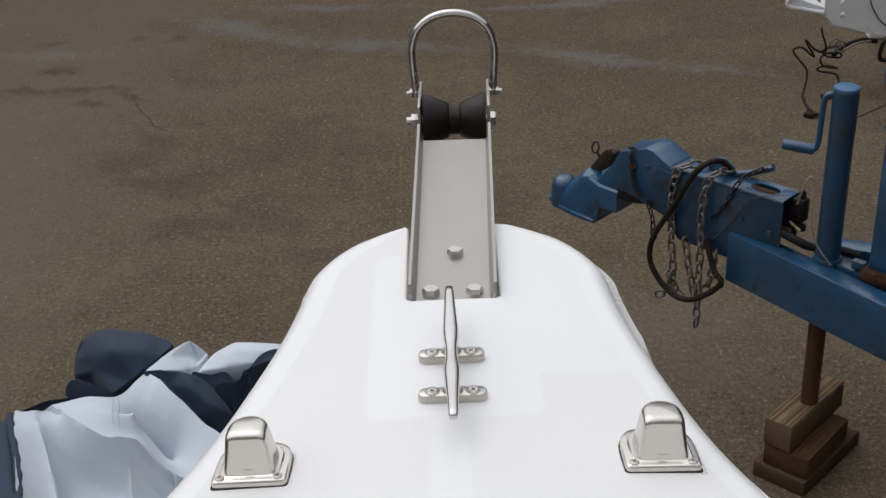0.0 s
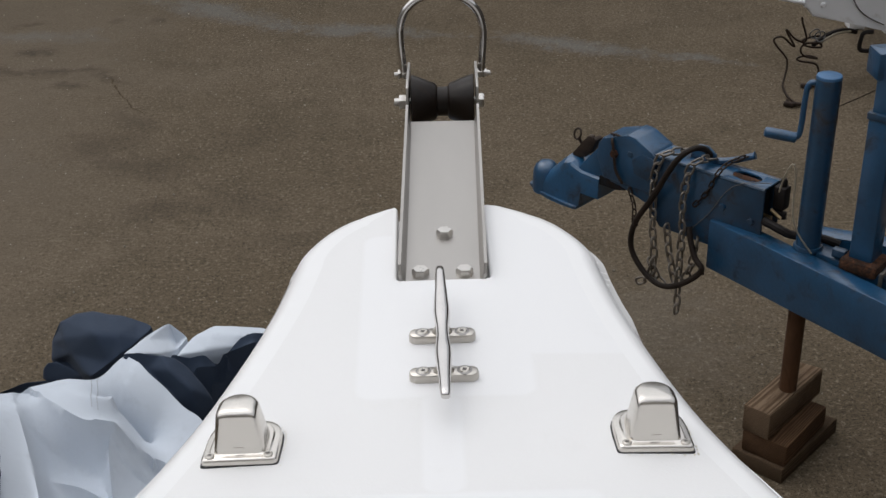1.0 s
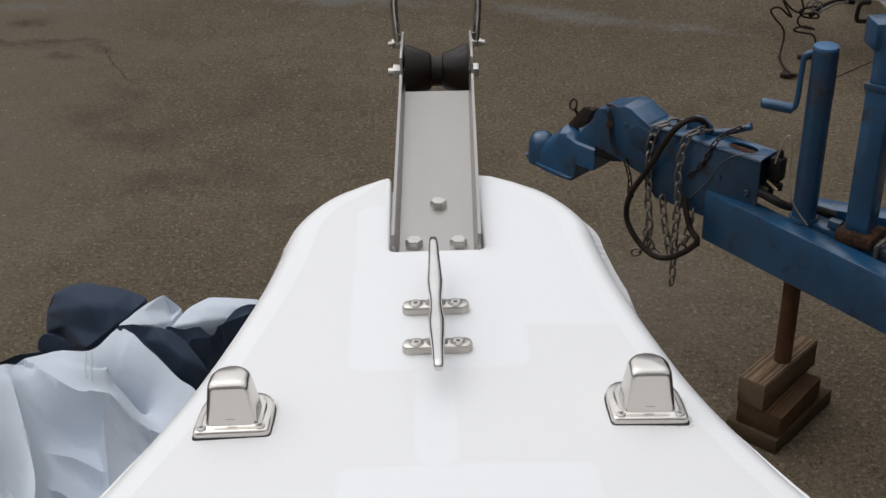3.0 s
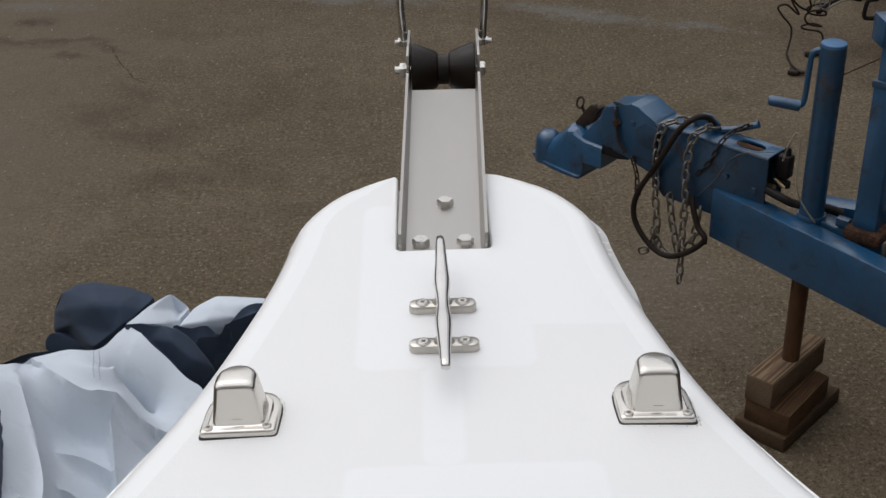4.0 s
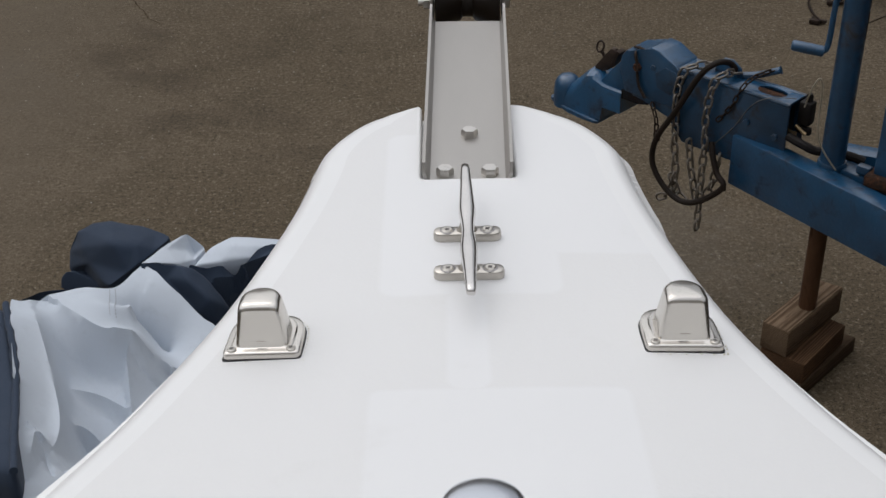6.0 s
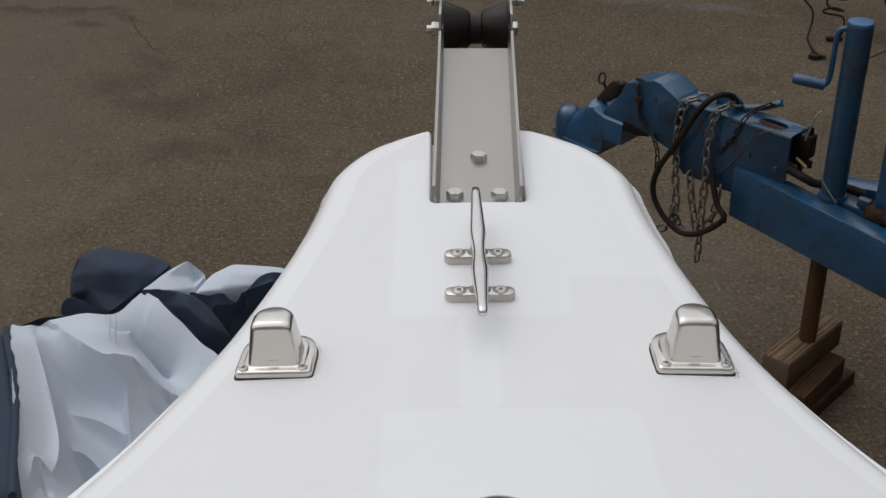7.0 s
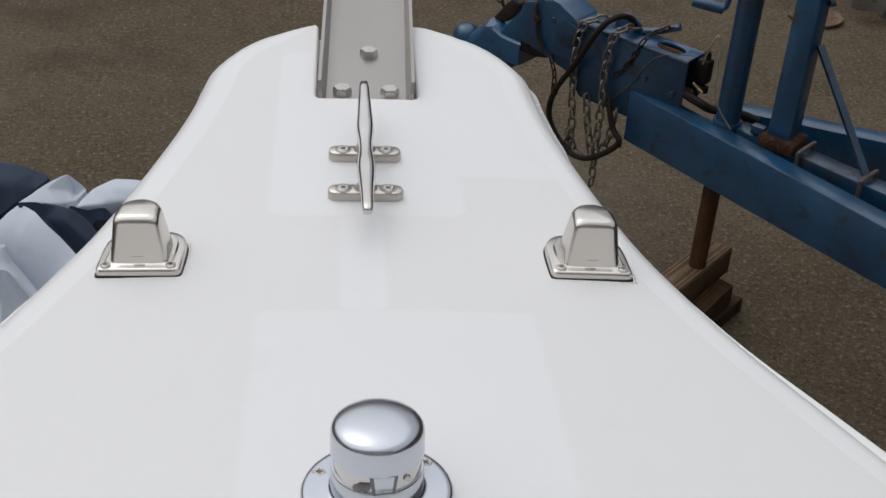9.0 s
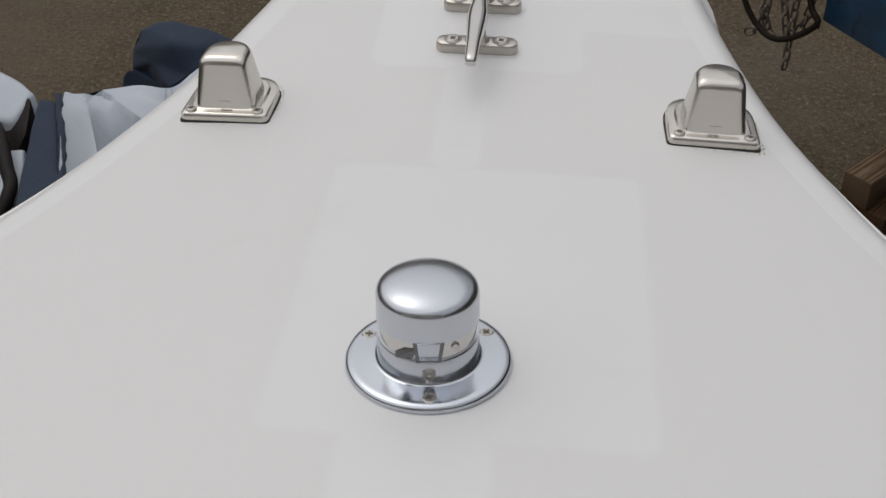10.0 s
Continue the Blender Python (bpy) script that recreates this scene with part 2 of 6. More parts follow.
    for x, y, a, b, turn, amount, tint in (
        (-0.88, 2.98, 0.20, 0.10, 8, 0.45, damp), (-1.21, 3.54, 0.22, 0.16, -25, 0.42, damp), (-0.98, 3.32, 0.28, 0.12, -35, 0.38, damp), (-0.62, 3.02, 0.25, 0.10, -20, 0.3, damp),
        (-1.12, 3.78, 0.22, 0.07, -62, 0.35, damp), (-0.72, 3.55, 0.30, 0.16, 10, 0.2, damp), (-0.45, 2.75, 0.25, 0.10, 5, 0.25, damp),
        (-1.49, 4.16, 0.08, 0.06, 0, 0.6, oil), (-1.72, 4.58, 0.14, 0.07, 10, 0.65, oil), (-1.82, 4.98, 0.08, 0.05, 10, 0.55, oil), (-1.22, 4.98, 0.07, 0.05, 0, 0.5, oil), (-1.42, 4.98, 0.06, 0.045, 0, 0.35, oil),
        (-1.80, 4.345, 0.26, 0.045, 0, 0.55, damp), (-1.48, 4.340, 0.24, 0.05, -3, 0.55, damp), (-1.30, 4.24, 0.12, 0.04, -48, 0.55, damp), (-1.60, 4.28, 0.35, 0.06, 0, 0.25, damp),
        (-0.95, 5.08, 0.55, 0.13, -36, 0.42, wet), (-0.32, 4.76, 0.50, 0.10, -13, 0.42, wet), (-0.55, 5.36, 0.50, 0.07, -4, 0.35, wet), (-1.75, 4.80, 0.40, 0.09, -6, 0.3, wet),
        (0.67, 4.47, 0.50, 0.11, -25, 0.45, wet), (0.62, 5.27, 0.50, 0.07, 4, 0.6, wet), (1.15, 4.26, 0.25, 0.05, -20, 0.4, wet),
        # the first pale patch paints the haze beside the hull into the ground
        (0.60, 2.20, 0.35, 0.42, 20, 0.35, (0.150, 0.130, 0.105)), (-1.8, 3.3, 0.5, 0.4, 30, 0.25, (0.120, 0.104, 0.085)),
    ):
        mp = nt.nodes.new("ShaderNodeMapping")
        mp.vector_type = "TEXTURE"
        mp.inputs["Location"].default_value = (x, y, 0)
        mp.inputs["Rotation"].default_value = (0, 0, radians(turn))
        mp.inputs["Scale"].default_value = (a, b, 1)
        nt.links.new(warped, mp.inputs["Vector"])
        ln = nt.nodes.new("ShaderNodeVectorMath")
        ln.operation = "LENGTH"
        nt.links.new(mp.outputs[0], ln.inputs[0])
        edge = maths(nt, "ADD", ln.outputs["Value"], ragged)
        mask = ramp(nt, edge, [(0.2, (amount,) * 3), (1.0, (0, 0, 0))])
        col = mixed(nt, mask, col, tint)
    nt.links.new(col, bs.inputs["Base Color"])
    nt.links.new(maths(nt, "MULTIPLY_ADD", broad, 0.25, 0.72, clamp=True), bs.inputs["Roughness"])
    bs.inputs["Specular IOR Level"].default_value = 0.15
    relief(nt, bs, maths(nt, "ADD", grit, maths(nt, "MULTIPLY", coarse, 1.2)), 0.002, 0.7)
    return mt


def gelcoat_material():
    """White gelcoat: smooth islands round the fittings, fine non-skid between them."""
    mt, nt, bs = nodes_of("white_gelcoat")
    vec = coords(nt)
    sep = nt.nodes.new("ShaderNodeSeparateXYZ")
    nt.links.new(nt.nodes.new("ShaderNodeNewGeometry").outputs["Position"], sep.inputs[0])
    x, y = sep.outputs[0], sep.outputs[1]

    def island(cx, cy, hw, hd, r=0.012):
        dx = maths(nt, "MAXIMUM", maths(nt, "SUBTRACT", maths(nt, "ABSOLUTE", maths(nt, "SUBTRACT", x, cx)), hw - r), 0.0)
        dy = maths(nt, "MAXIMUM", maths(nt, "SUBTRACT", maths(nt, "ABSOLUTE", maths(nt, "SUBTRACT", y, cy)), hd - r), 0.0)
        d = maths(nt, "SQRT", maths(nt, "ADD", maths(nt, "MULTIPLY", dx, dx), maths(nt, "MULTIPLY", dy, dy)))
        return maths(nt, "SUBTRACT", 1.0, maths(nt, "DIVIDE", maths(nt, "SUBTRACT", d, r - 0.002), 0.004, clamp=True), clamp=True)

    smooth = island(0.001, 0.0985, 0.064, 0.1225)
    for args in ((-0.003, -0.08, 0.0135, 0.06), (0.015, -0.244, 0.079, 0.105, 0.008), (0.0, -0.42, 0.03, 0.1), (0.1, 0.17, 0.08, 0.14)):
        smooth = maths(nt, "MAXIMUM", smooth, island(*args))
    big, mid = noisy(nt, vec, 5, 5), noisy(nt, vec, 22, 5, 0.6)
    tread = nt.nodes.new("ShaderNodeTexVoronoi")
    tread.inputs["Scale"].default_value = 420
    nt.links.new(vec, tread.inputs["Vector"])
    col = mixed(nt, big, (0.79, 0.79, 0.79), (0.81, 0.81, 0.81))
    col = mixed(nt, maths(nt, "MULTIPLY", maths(nt, "SUBTRACT", 1.0, smooth), 0.9), col, (0.772, 0.768, 0.760))
    col = mixed(nt, ramp(nt, mid, [(0.62, (0, 0, 0)), (0.8, (0.25, 0.25, 0.25))]), col, (0.70, 0.69, 0.665))
    chips = nt.nodes.new("ShaderNodeTexVoronoi")
    chips.inputs["Scale"].default_value = 5
    nt.links.new(vec, chips.inputs["Vector"])
    col = mixed(nt, ramp(nt, chips.outputs["Distance"], [(0.005, (0.6, 0.6, 0.6)), (0.009, (0, 0, 0))]), col, (0.25, 0.23, 0.2))
    nt.links.new(col, bs.inputs["Base Color"])
    nt.links.new(maths(nt, "MULTIPLY_ADD", smooth, -0.14, 0.50), bs.inputs["Roughness"])
    height = maths(nt, "ADD", maths(nt, "MULTIPLY", maths(nt, "SUBTRACT", 1.0, smooth), maths(nt, "MULTIPLY", tread.outputs["Distance"], 0.6)), maths(nt, "MULTIPLY", big, 0.4))
    relief(nt, bs, height, 0.0002)
    return mt


def wood_material(name, light, dark, turn=(1, 12, 12)):
    mt, nt, bs = nodes_of(name)
    vec = coords(nt, turn)
    wv = nt.nodes.new("ShaderNodeTexWave")
    wv.wave_type, wv.rings_direction = "RINGS", "X"
    wv.inputs["Scale"].default_value, wv.inputs["Distortion"].default_value, wv.inputs["Detail"].default_value = 9, 3.0, 3
    nt.links.new(vec, wv.inputs["Vector"])
    streak, stain = noisy(nt, vec, 26, 5, 0.6), noisy(nt, coords(nt), 9, 5)
    col = mixed(nt, wv.outputs["Fac"], light, dark)
    col = mixed(nt, ramp(nt, streak, [(0.45, (0, 0, 0)), (0.8, (0.6, 0.6, 0.6))]), col, tuple(c * 0.45 for c in dark))
    col = mixed(nt, ramp(nt, stain, [(0.5, (0, 0, 0)), (0.75, (0.7, 0.7, 0.7))]), col, tuple(c * 0.5 for c in dark))
    info = nt.nodes.new("ShaderNodeObjectInfo")
    col = mixed(nt, maths(nt, "MULTIPLY", info.outputs["Random"], 0.35), col, tuple(c * 0.6 for c in dark))
    nt.links.new(col, bs.inputs["Base Color"])
    bs.inputs["Roughness"].default_value = 0.85
    bs.inputs["Specular IOR Level"].default_value = 0.15
    relief(nt, bs, maths(nt, "ADD", wv.outputs["Fac"], streak), 0.0012)
    return mt


def cloth_material(name, base, weave=900.0, rough=0.75):
    mt, nt, bs = nodes_of(name)
    vec = coords(nt)
    big, dust = noisy(nt, vec, 4, 5), noisy(nt, vec, 30, 4, 0.6)
    threads = noisy(nt, vec, weave, 2)
    col = mixed(nt, big, tuple(c * 0.88 for c in base), tuple(min(1, c * 1.08) for c in base))
    col = mixed(nt, ramp(nt, dust, [(0.58, (0, 0, 0)), (0.8, (0.35, 0.35, 0.35))]), col, tuple(c * 0.7 + 0.02 for c in base))
    nt.links.new(col, bs.inputs["Base Color"])
    bs.inputs["Roughness"].default_value = rough
    bs.inputs["Sheen Weight"].default_value = 0.05
    bs.inputs["Specular IOR Level"].default_value = 0.3
    relief(nt, bs, maths(nt, "ADD", maths(nt, "MULTIPLY", threads, 0.25), dust), 0.0015)
    return mt


SMOOTH_GEL = surface("smooth_gelcoat", (0.81, 0.81, 0.805), 0.30, 0, 0.015, 6, 60, 0.0001)
ASPHALT = asphalt_material()
GELCOAT = gelcoat_material()
HULL_WHITE = surface("hull_gelcoat", (0.80, 0.80, 0.79), 0.25, 0, 0.03, 2, 30, 0.0002, (0.55, 0.52, 0.47), 0.15)
POLISHED = surface("polished_stainless", (0.64, 0.62, 0.60), 0.10, 1, 0.04, 30, 400, 0.00001, rough_vary=0.08)
# polished stainless with a beige reflection put into its colour as a warm tint
HOOD_STEEL = surface("warm_reflection_stainless", (0.66, 0.63, 0.585), 0.20, 1, 0.03, 40, 400, 0, rough_vary=0.05)
# darker copy of the steel, with the shade of narrow gaps in its colour
STEEL_GAP = surface("shadowed_steel", (0.20, 0.20, 0.205), 0.35, 0.9, 0.1, 40, 200, 0)
CHROME = surface("chrome", (0.60, 0.63, 0.68), 0.18, 1, 0.02, 25, 300, 0, rough_vary=0.05)
CAP_CHROME = surface("bright_chrome", (0.58, 0.605, 0.65), 0.21, 1, 0.02, 25, 300, 0, rough_vary=0.06)
BRUSHED = surface("brushed_stainless", (0.45, 0.432, 0.41), 0.45, 1, 0.06, 14, 500, 0.00006, rough_vary=0.12, stretch=(1, 0.25, 1))
BOLT_STEEL = surface("bolt_stainless", (0.58, 0.56, 0.53), 0.28, 1, 0.08, 60, 500, 0.00005)
RUBBER = surface("black_rubber", (0.013, 0.0085, 0.006), 0.34, 0, 0.3, 30, 260, 0.0001, (0.022, 0.015, 0.011), 0.15, spec=0.25)
GASKET = surface("dark_gasket", (0.03, 0.03, 0.03), 0.7, 0, 0.2, 60, 500, 0.0001)
SEALANT = surface("aged_sealant", (0.70, 0.67, 0.56), 0.6, 0, 0.15, 60, 400, 0.0004)
# near black: the shade of holes and hollows put into the colour
SHADE = surface("recess_shade", (0.012, 0.012, 0.013), 0.7, 0, 0.2, 40, 200, 0, spec=0.2)
BLUE = surface("blue_trailer_paint", (0.008, 0.067, 0.148), 0.30, 0, 0.35, 8, 120, 0.0005, (0.010, 0.014, 0.022), 0.24, spec=1.0)
BLUE_WORN = surface("worn_blue_paint", (0.007, 0.049, 0.106), 0.32, 0, 0.45, 10, 140, 0.0006, (0.018, 0.012, 0.010), 0.36, spec=0.9)
RUST = surface("rust", (0.115, 0.045, 0.018), 0.85, 0.1, 0.6, 40, 220, 0.003, (0.016, 0.011, 0.008), 0.75)
DARK_IRON = surface("dark_iron", (0.045, 0.030, 0.022), 0.6, 0.5, 0.4, 40, 220, 0.0005)
CHAIN_STEEL = surface("old_galvanised_chain", (0.24, 0.218, 0.19), 0.48, 0.75, 0.25, 40, 300, 0.0003, (0.13, 0.075, 0.045), 0.28)
BLACK_HOSE = surface("black_hose", (0.013, 0.010, 0.009), 0.6, 0, 0.3, 20, 200, 0.0004, spec=0.25)
WIRE_GREY = surface("grey_wire", (0.14, 0.14, 0.14), 0.45, 0.3, 0.1, 20, 200, 0)
WIRE_PALE = surface("pale_wire", (0.34, 0.30, 0.23), 0.5, 0, 0.1, 20, 200, 0)
BRASS = surface("dull_brass", (0.45, 0.34, 0.20), 0.4, 0.9, 0.2, 30, 200, 0.0001)
WHITE_PAINT = surface("chalky_white_paint", (0.83, 0.84, 0.86), 0.4, 0, 0.04, 5, 80, 0.0003, (0.6, 0.58, 0.55), 0.06)
CABLE_BROWN = surface("weathered_cable", (0.030, 0.018, 0.012), 0.6, 0, 0.4, 20, 200, 0.0004, spec=0.25)
TIMBER = wood_material("weathered_timber", (0.225, 0.158, 0.103), (0.108, 0.068, 0.040))
RED_TIMBER = wood_material("reddish_timber", (0.135, 0.076, 0.041), (0.066, 0.035, 0.018))
DARK_TIMBER = wood_material("dark_timber", (0.150, 0.105, 0.066), (0.075, 0.046, 0.026))
POST_RUST = surface("rusty_jack_tube", (0.125, 0.062, 0.030), 0.7, 0.4, 0.4, 10, 140, 0.0008, (0.045, 0.022, 0.012), 0.4, stretch=(1, 1, 0.3))
CLOTH_GREY = cloth_material("pale_grey_cover_fabric", (0.585, 0.635, 0.70), rough=0.85)
CLOTH_NAVY = cloth_material("navy_cover_fabric", (0.028, 0.043, 0.072), rough=0.8)
PEBBLE = surface("pale_grit", (0.27, 0.245, 0.205), 0.8, 0, 0.35, 40, 200, 0)

SHADE_WALL = surface("weathered_shade_wall", (0.50, 0.485, 0.46), 0.85, 0, 0.3, 0.4, 12, 0.004, (0.05, 0.045, 0.035), 0.3, spec=0.2)
# white paint darkened for the shade over the post, with brown stains
SHADED_DIRTY_PAINT = surface("shaded_dirty_white_paint", (0.27, 0.255, 0.23), 0.6, 0, 0.2, 7, 90, 0.0005, (0.10, 0.065, 0.04), 0.2, spec=0.3)
DARK_SHADE_WALL = surface("dark_shade_wall", (0.10, 0.09, 0.08), 0.85, 0, 0.3, 0.4, 12, 0.004, (0.05, 0.045, 0.035), 0.3, spec=0.2)
SATIN = surface("satin_stainless", (0.56, 0.53, 0.485), 0.30, 1, 0.06, 60, 500, 0.00002)
# darker steel for raised crosses that paint in the shade of screw slots
SLOT_SHADE = surface("screw_slot_shade", (0.24, 0.23, 0.22), 0.5, 0.6, 0.1, 60, 300, 0)
SCREW_SHADOW = surface("screw_recess_shade", (0.32, 0.31, 0.30), 0.45, 0.9, 0.1, 60, 300, 0)
# ---- ground ----
bm = bmesh.new()
R = 300
edges_xy = [-R, -40, -8, -2, 0, 2, 4, 8, 40, R]
rows = [[bm.verts.new((x, y, 0)) for x in edges_xy] for y in edges_xy]
for a, b in zip(rows, rows[1:]):
    for i in range(len(a) - 1):
        bm.faces.new((a[i], a[i + 1], b[i + 1], b[i]))
tagged(part("ground", bm, ASPHALT, smooth=0), "worn brown-grey asphalt yard with grit and dark stains", "asphalt", kind="structure")

rng = random.Random(4)
bm = bmesh.new()
for _ in range(1500):
    x, y = rng.uniform(-2.2, 2.2), rng.uniform(1.6, 5.5)
    r = rng.uniform(0.0010, 0.0030) * rng.choice((1, 1, 1, 1.5))
    made = bmesh.ops.create_icosphere(bm, subdivisions=1, radius=r)
    m = Matrix.LocRotScale((x, y, r * 0.35), Euler((rng.random() * 3, rng.random() * 3, rng.random() * 3)), (1, rng.uniform(0.6, 1), rng.uniform(0.5, 0.8)))
    bmesh.ops.transform(bm, matrix=m, verts=made["verts"])
tagged(part("grit", bm, PEBBLE, smooth=0), "loose pale grit scattered on the asphalt", "grit", kind="stuff")

# crack in the asphalt: a thin sunk seam of dark filler
bm = bmesh.new()
path = spline([(-1.305, 4.235, 0), (-1.285, 4.20, 0), (-1.215, 4.03, 0), (-1.10, 3.84, 0)], 10)
for p in path:
    p.x += 0.03 * noise.noise(p * 9) + 0.012 * noise.noise(p * 25)
left = [bm.verts.new((p.x - 0.003 - 0.005 * noise.noise(p * 33), p.y, 0.0015)) for p in path]
right = [bm.verts.new((p.x + 0.003 + 0.005 * noise.noise(p * 27), p.y, 0.0015)) for p in path]
for i in range(len(path) - 1):
    bm.faces.new((left[i], right[i], right[i + 1], left[i + 1]))
tagged(part("crack", bm, surface("crack_filler", (0.082, 0.063, 0.041), 0.9, 0, 0.3, 20, 200, 0.001, spec=0.05), smooth=0), "dark hairline crack running through the asphalt", "crack", kind="structure")

# unseen walls added outside the view to block low sky light and darken reflections
for name, size, place in (("shade_wall_north", (10.7, 0.3, 3.6), (-1.65, 9, 1.8)), ("shade_wall_south", (10.7, 0.3, 6.0), (-1.65, -5, 3.0)), ("shade_wall_east", (0.3, 13.7, 3.2), (3.4, 2.0, 1.6)), ("shade_wall_west", (0.3, 13.7, 3.6), (-6.85, 2.0, 1.8))):
    bm = bmesh.new()
    box(bm, size, place, 0.02)
    tagged(part(name, bm, DARK_SHADE_WALL if name == "shade_wall_east" else SHADE_WALL), "unseen plain weathered wall added to shade the yard", "wall", kind="structure")

# ---- the boat: foredeck and hull ----
DECK = 1.3445
SLOPE = 0.11  # the steepest part of the foredeck
SHIFT = 0.0062  # the centre line of the bow


def rise(y):
    """The foredeck climbs gently from the bow towards the cabin."""
    total, d = 0.0, 0.01
    for k in range(int(max(0.0, 0.05 - max(y, -0.75)) / d) + 1):
        at = min(max(0.05 - k * d - 0.5 * d, -0.75), 0.05)
        a, b = min(1.0, max(0.0, (0.05 - at) / 0.2)), min(1.0, max(0.0, (at + 0.75) / 0.3))
        step = min(d, max(0.0, 0.05 - k * d - max(y, -0.75)))
        total += SLOPE * a * a * (3 - 2 * a) * b * step
    return total


def lift(x, y):
    """A place on the level plan, moved to where the climbing deck carries it."""
    z0, px, py = DECK - 0.20 * x * x, x, y
    for _ in range(4):
        k = (z0 + rise(py) - 1.83) / (z0 - 1.83)
        px, py = -0.002 + (x + 0.002) * k, -0.73 + (y + 0.73) * k
    return px, py


def deck_z(x, y):
    return DECK - 0.20 * x * x + rise(y)


HALF = [(0.2750, 0.0571), (0.2648, 0.0845), (0.2385, 0.1092), (0.2010, 0.1268), (0.1662, 0.1313), (0.1206, 0.1381), (0.07, 0.1490), (0.0092, 0.1646), (-0.0414, 0.1803), (-0.092, 0.2010), (-0.1426, 0.2246), (-0.1933, 0.2536), (-0.254, 0.2897), (-0.3451, 0.3488), (-0.497, 0.4503), (-0.6995, 0.5688), (-1.0032, 0.7136), (-1.5095, 0.8807), (-2.2183, 1.0093)]
NOTCH_C, NOTCH_W, NOTCH_Y = 0.0030, 0.0378, 0.1435


def centre_x(y):
    """The boat lies slightly askew, so its centre line drifts with y."""
    return SHIFT - 0.007 * min(1.0, max(0.0, (0.19 - y) / 0.257))


def bow_outline(notched=True):
    side = [(w, y) for y, w in HALF]
    smooth = [(p.x + centre_x(p.y), p.y) for p in spline([(w, y, 0) for w, y in [(0.0455, 0.2772)] + side], 6)]
    other = [(2 * centre_x(y) - x, y) for x, y in smooth]
    c = NOTCH_C
    def corner(sgn):
        # the rounded corner of the notch at the stem, then the slot's side
        out = [(c + sgn * (NOTCH_W + 0.0035), 0.2780), (c + sgn * (NOTCH_W + 0.001), 0.2755), (c + sgn * NOTCH_W, 0.2715)]
        steps = [(c + sgn * NOTCH_W, 0.2715 - k * (0.2715 - NOTCH_Y - 0.004) / 10) for k in range(1, 11)]
        steps += [(c + sgn * (NOTCH_W - 0.001), NOTCH_Y + 0.001), (c + sgn * (NOTCH_W - 0.004), NOTCH_Y)]
        return out + steps
    if notched:
        mouth = corner(1) + [(c + x, NOTCH_Y) for x in (0.02, 0.0, -0.02)] + corner(-1)[::-1]
    else:
        mouth = [(c + x, 0.28) for x in (0.02, 0, -0.02)]
    return [lift(*p) for p in smooth[1:]][::-1] + mouth + [lift(*p) for p in other[1:]]


def edge_share(x, y):
    """How much of the full edge radius a place on the outline takes: little at the notch, all along the sides."""
    if y < 0.11:
        return 1.0
    return min(1.0, max(0.16, 0.16 + 0.84 * (abs(x - SHIFT) - 0.0445) / 0.035))


def offset_in(outline, d):
    out, n = [], len(outline)
    for i, (x, y) in enumerate(outline):
        ax_, ay_ = outline[i - 1]
        bx_, by_ = outline[(i + 1) % n]
        t = Vector((bx_ - ax_, by_ - ay_)).normalized()
        nx, ny = -t.y, t.x
        k = edge_share(x, y)
        out.append((x + d * k * nx, y + d * k * ny))
    return out


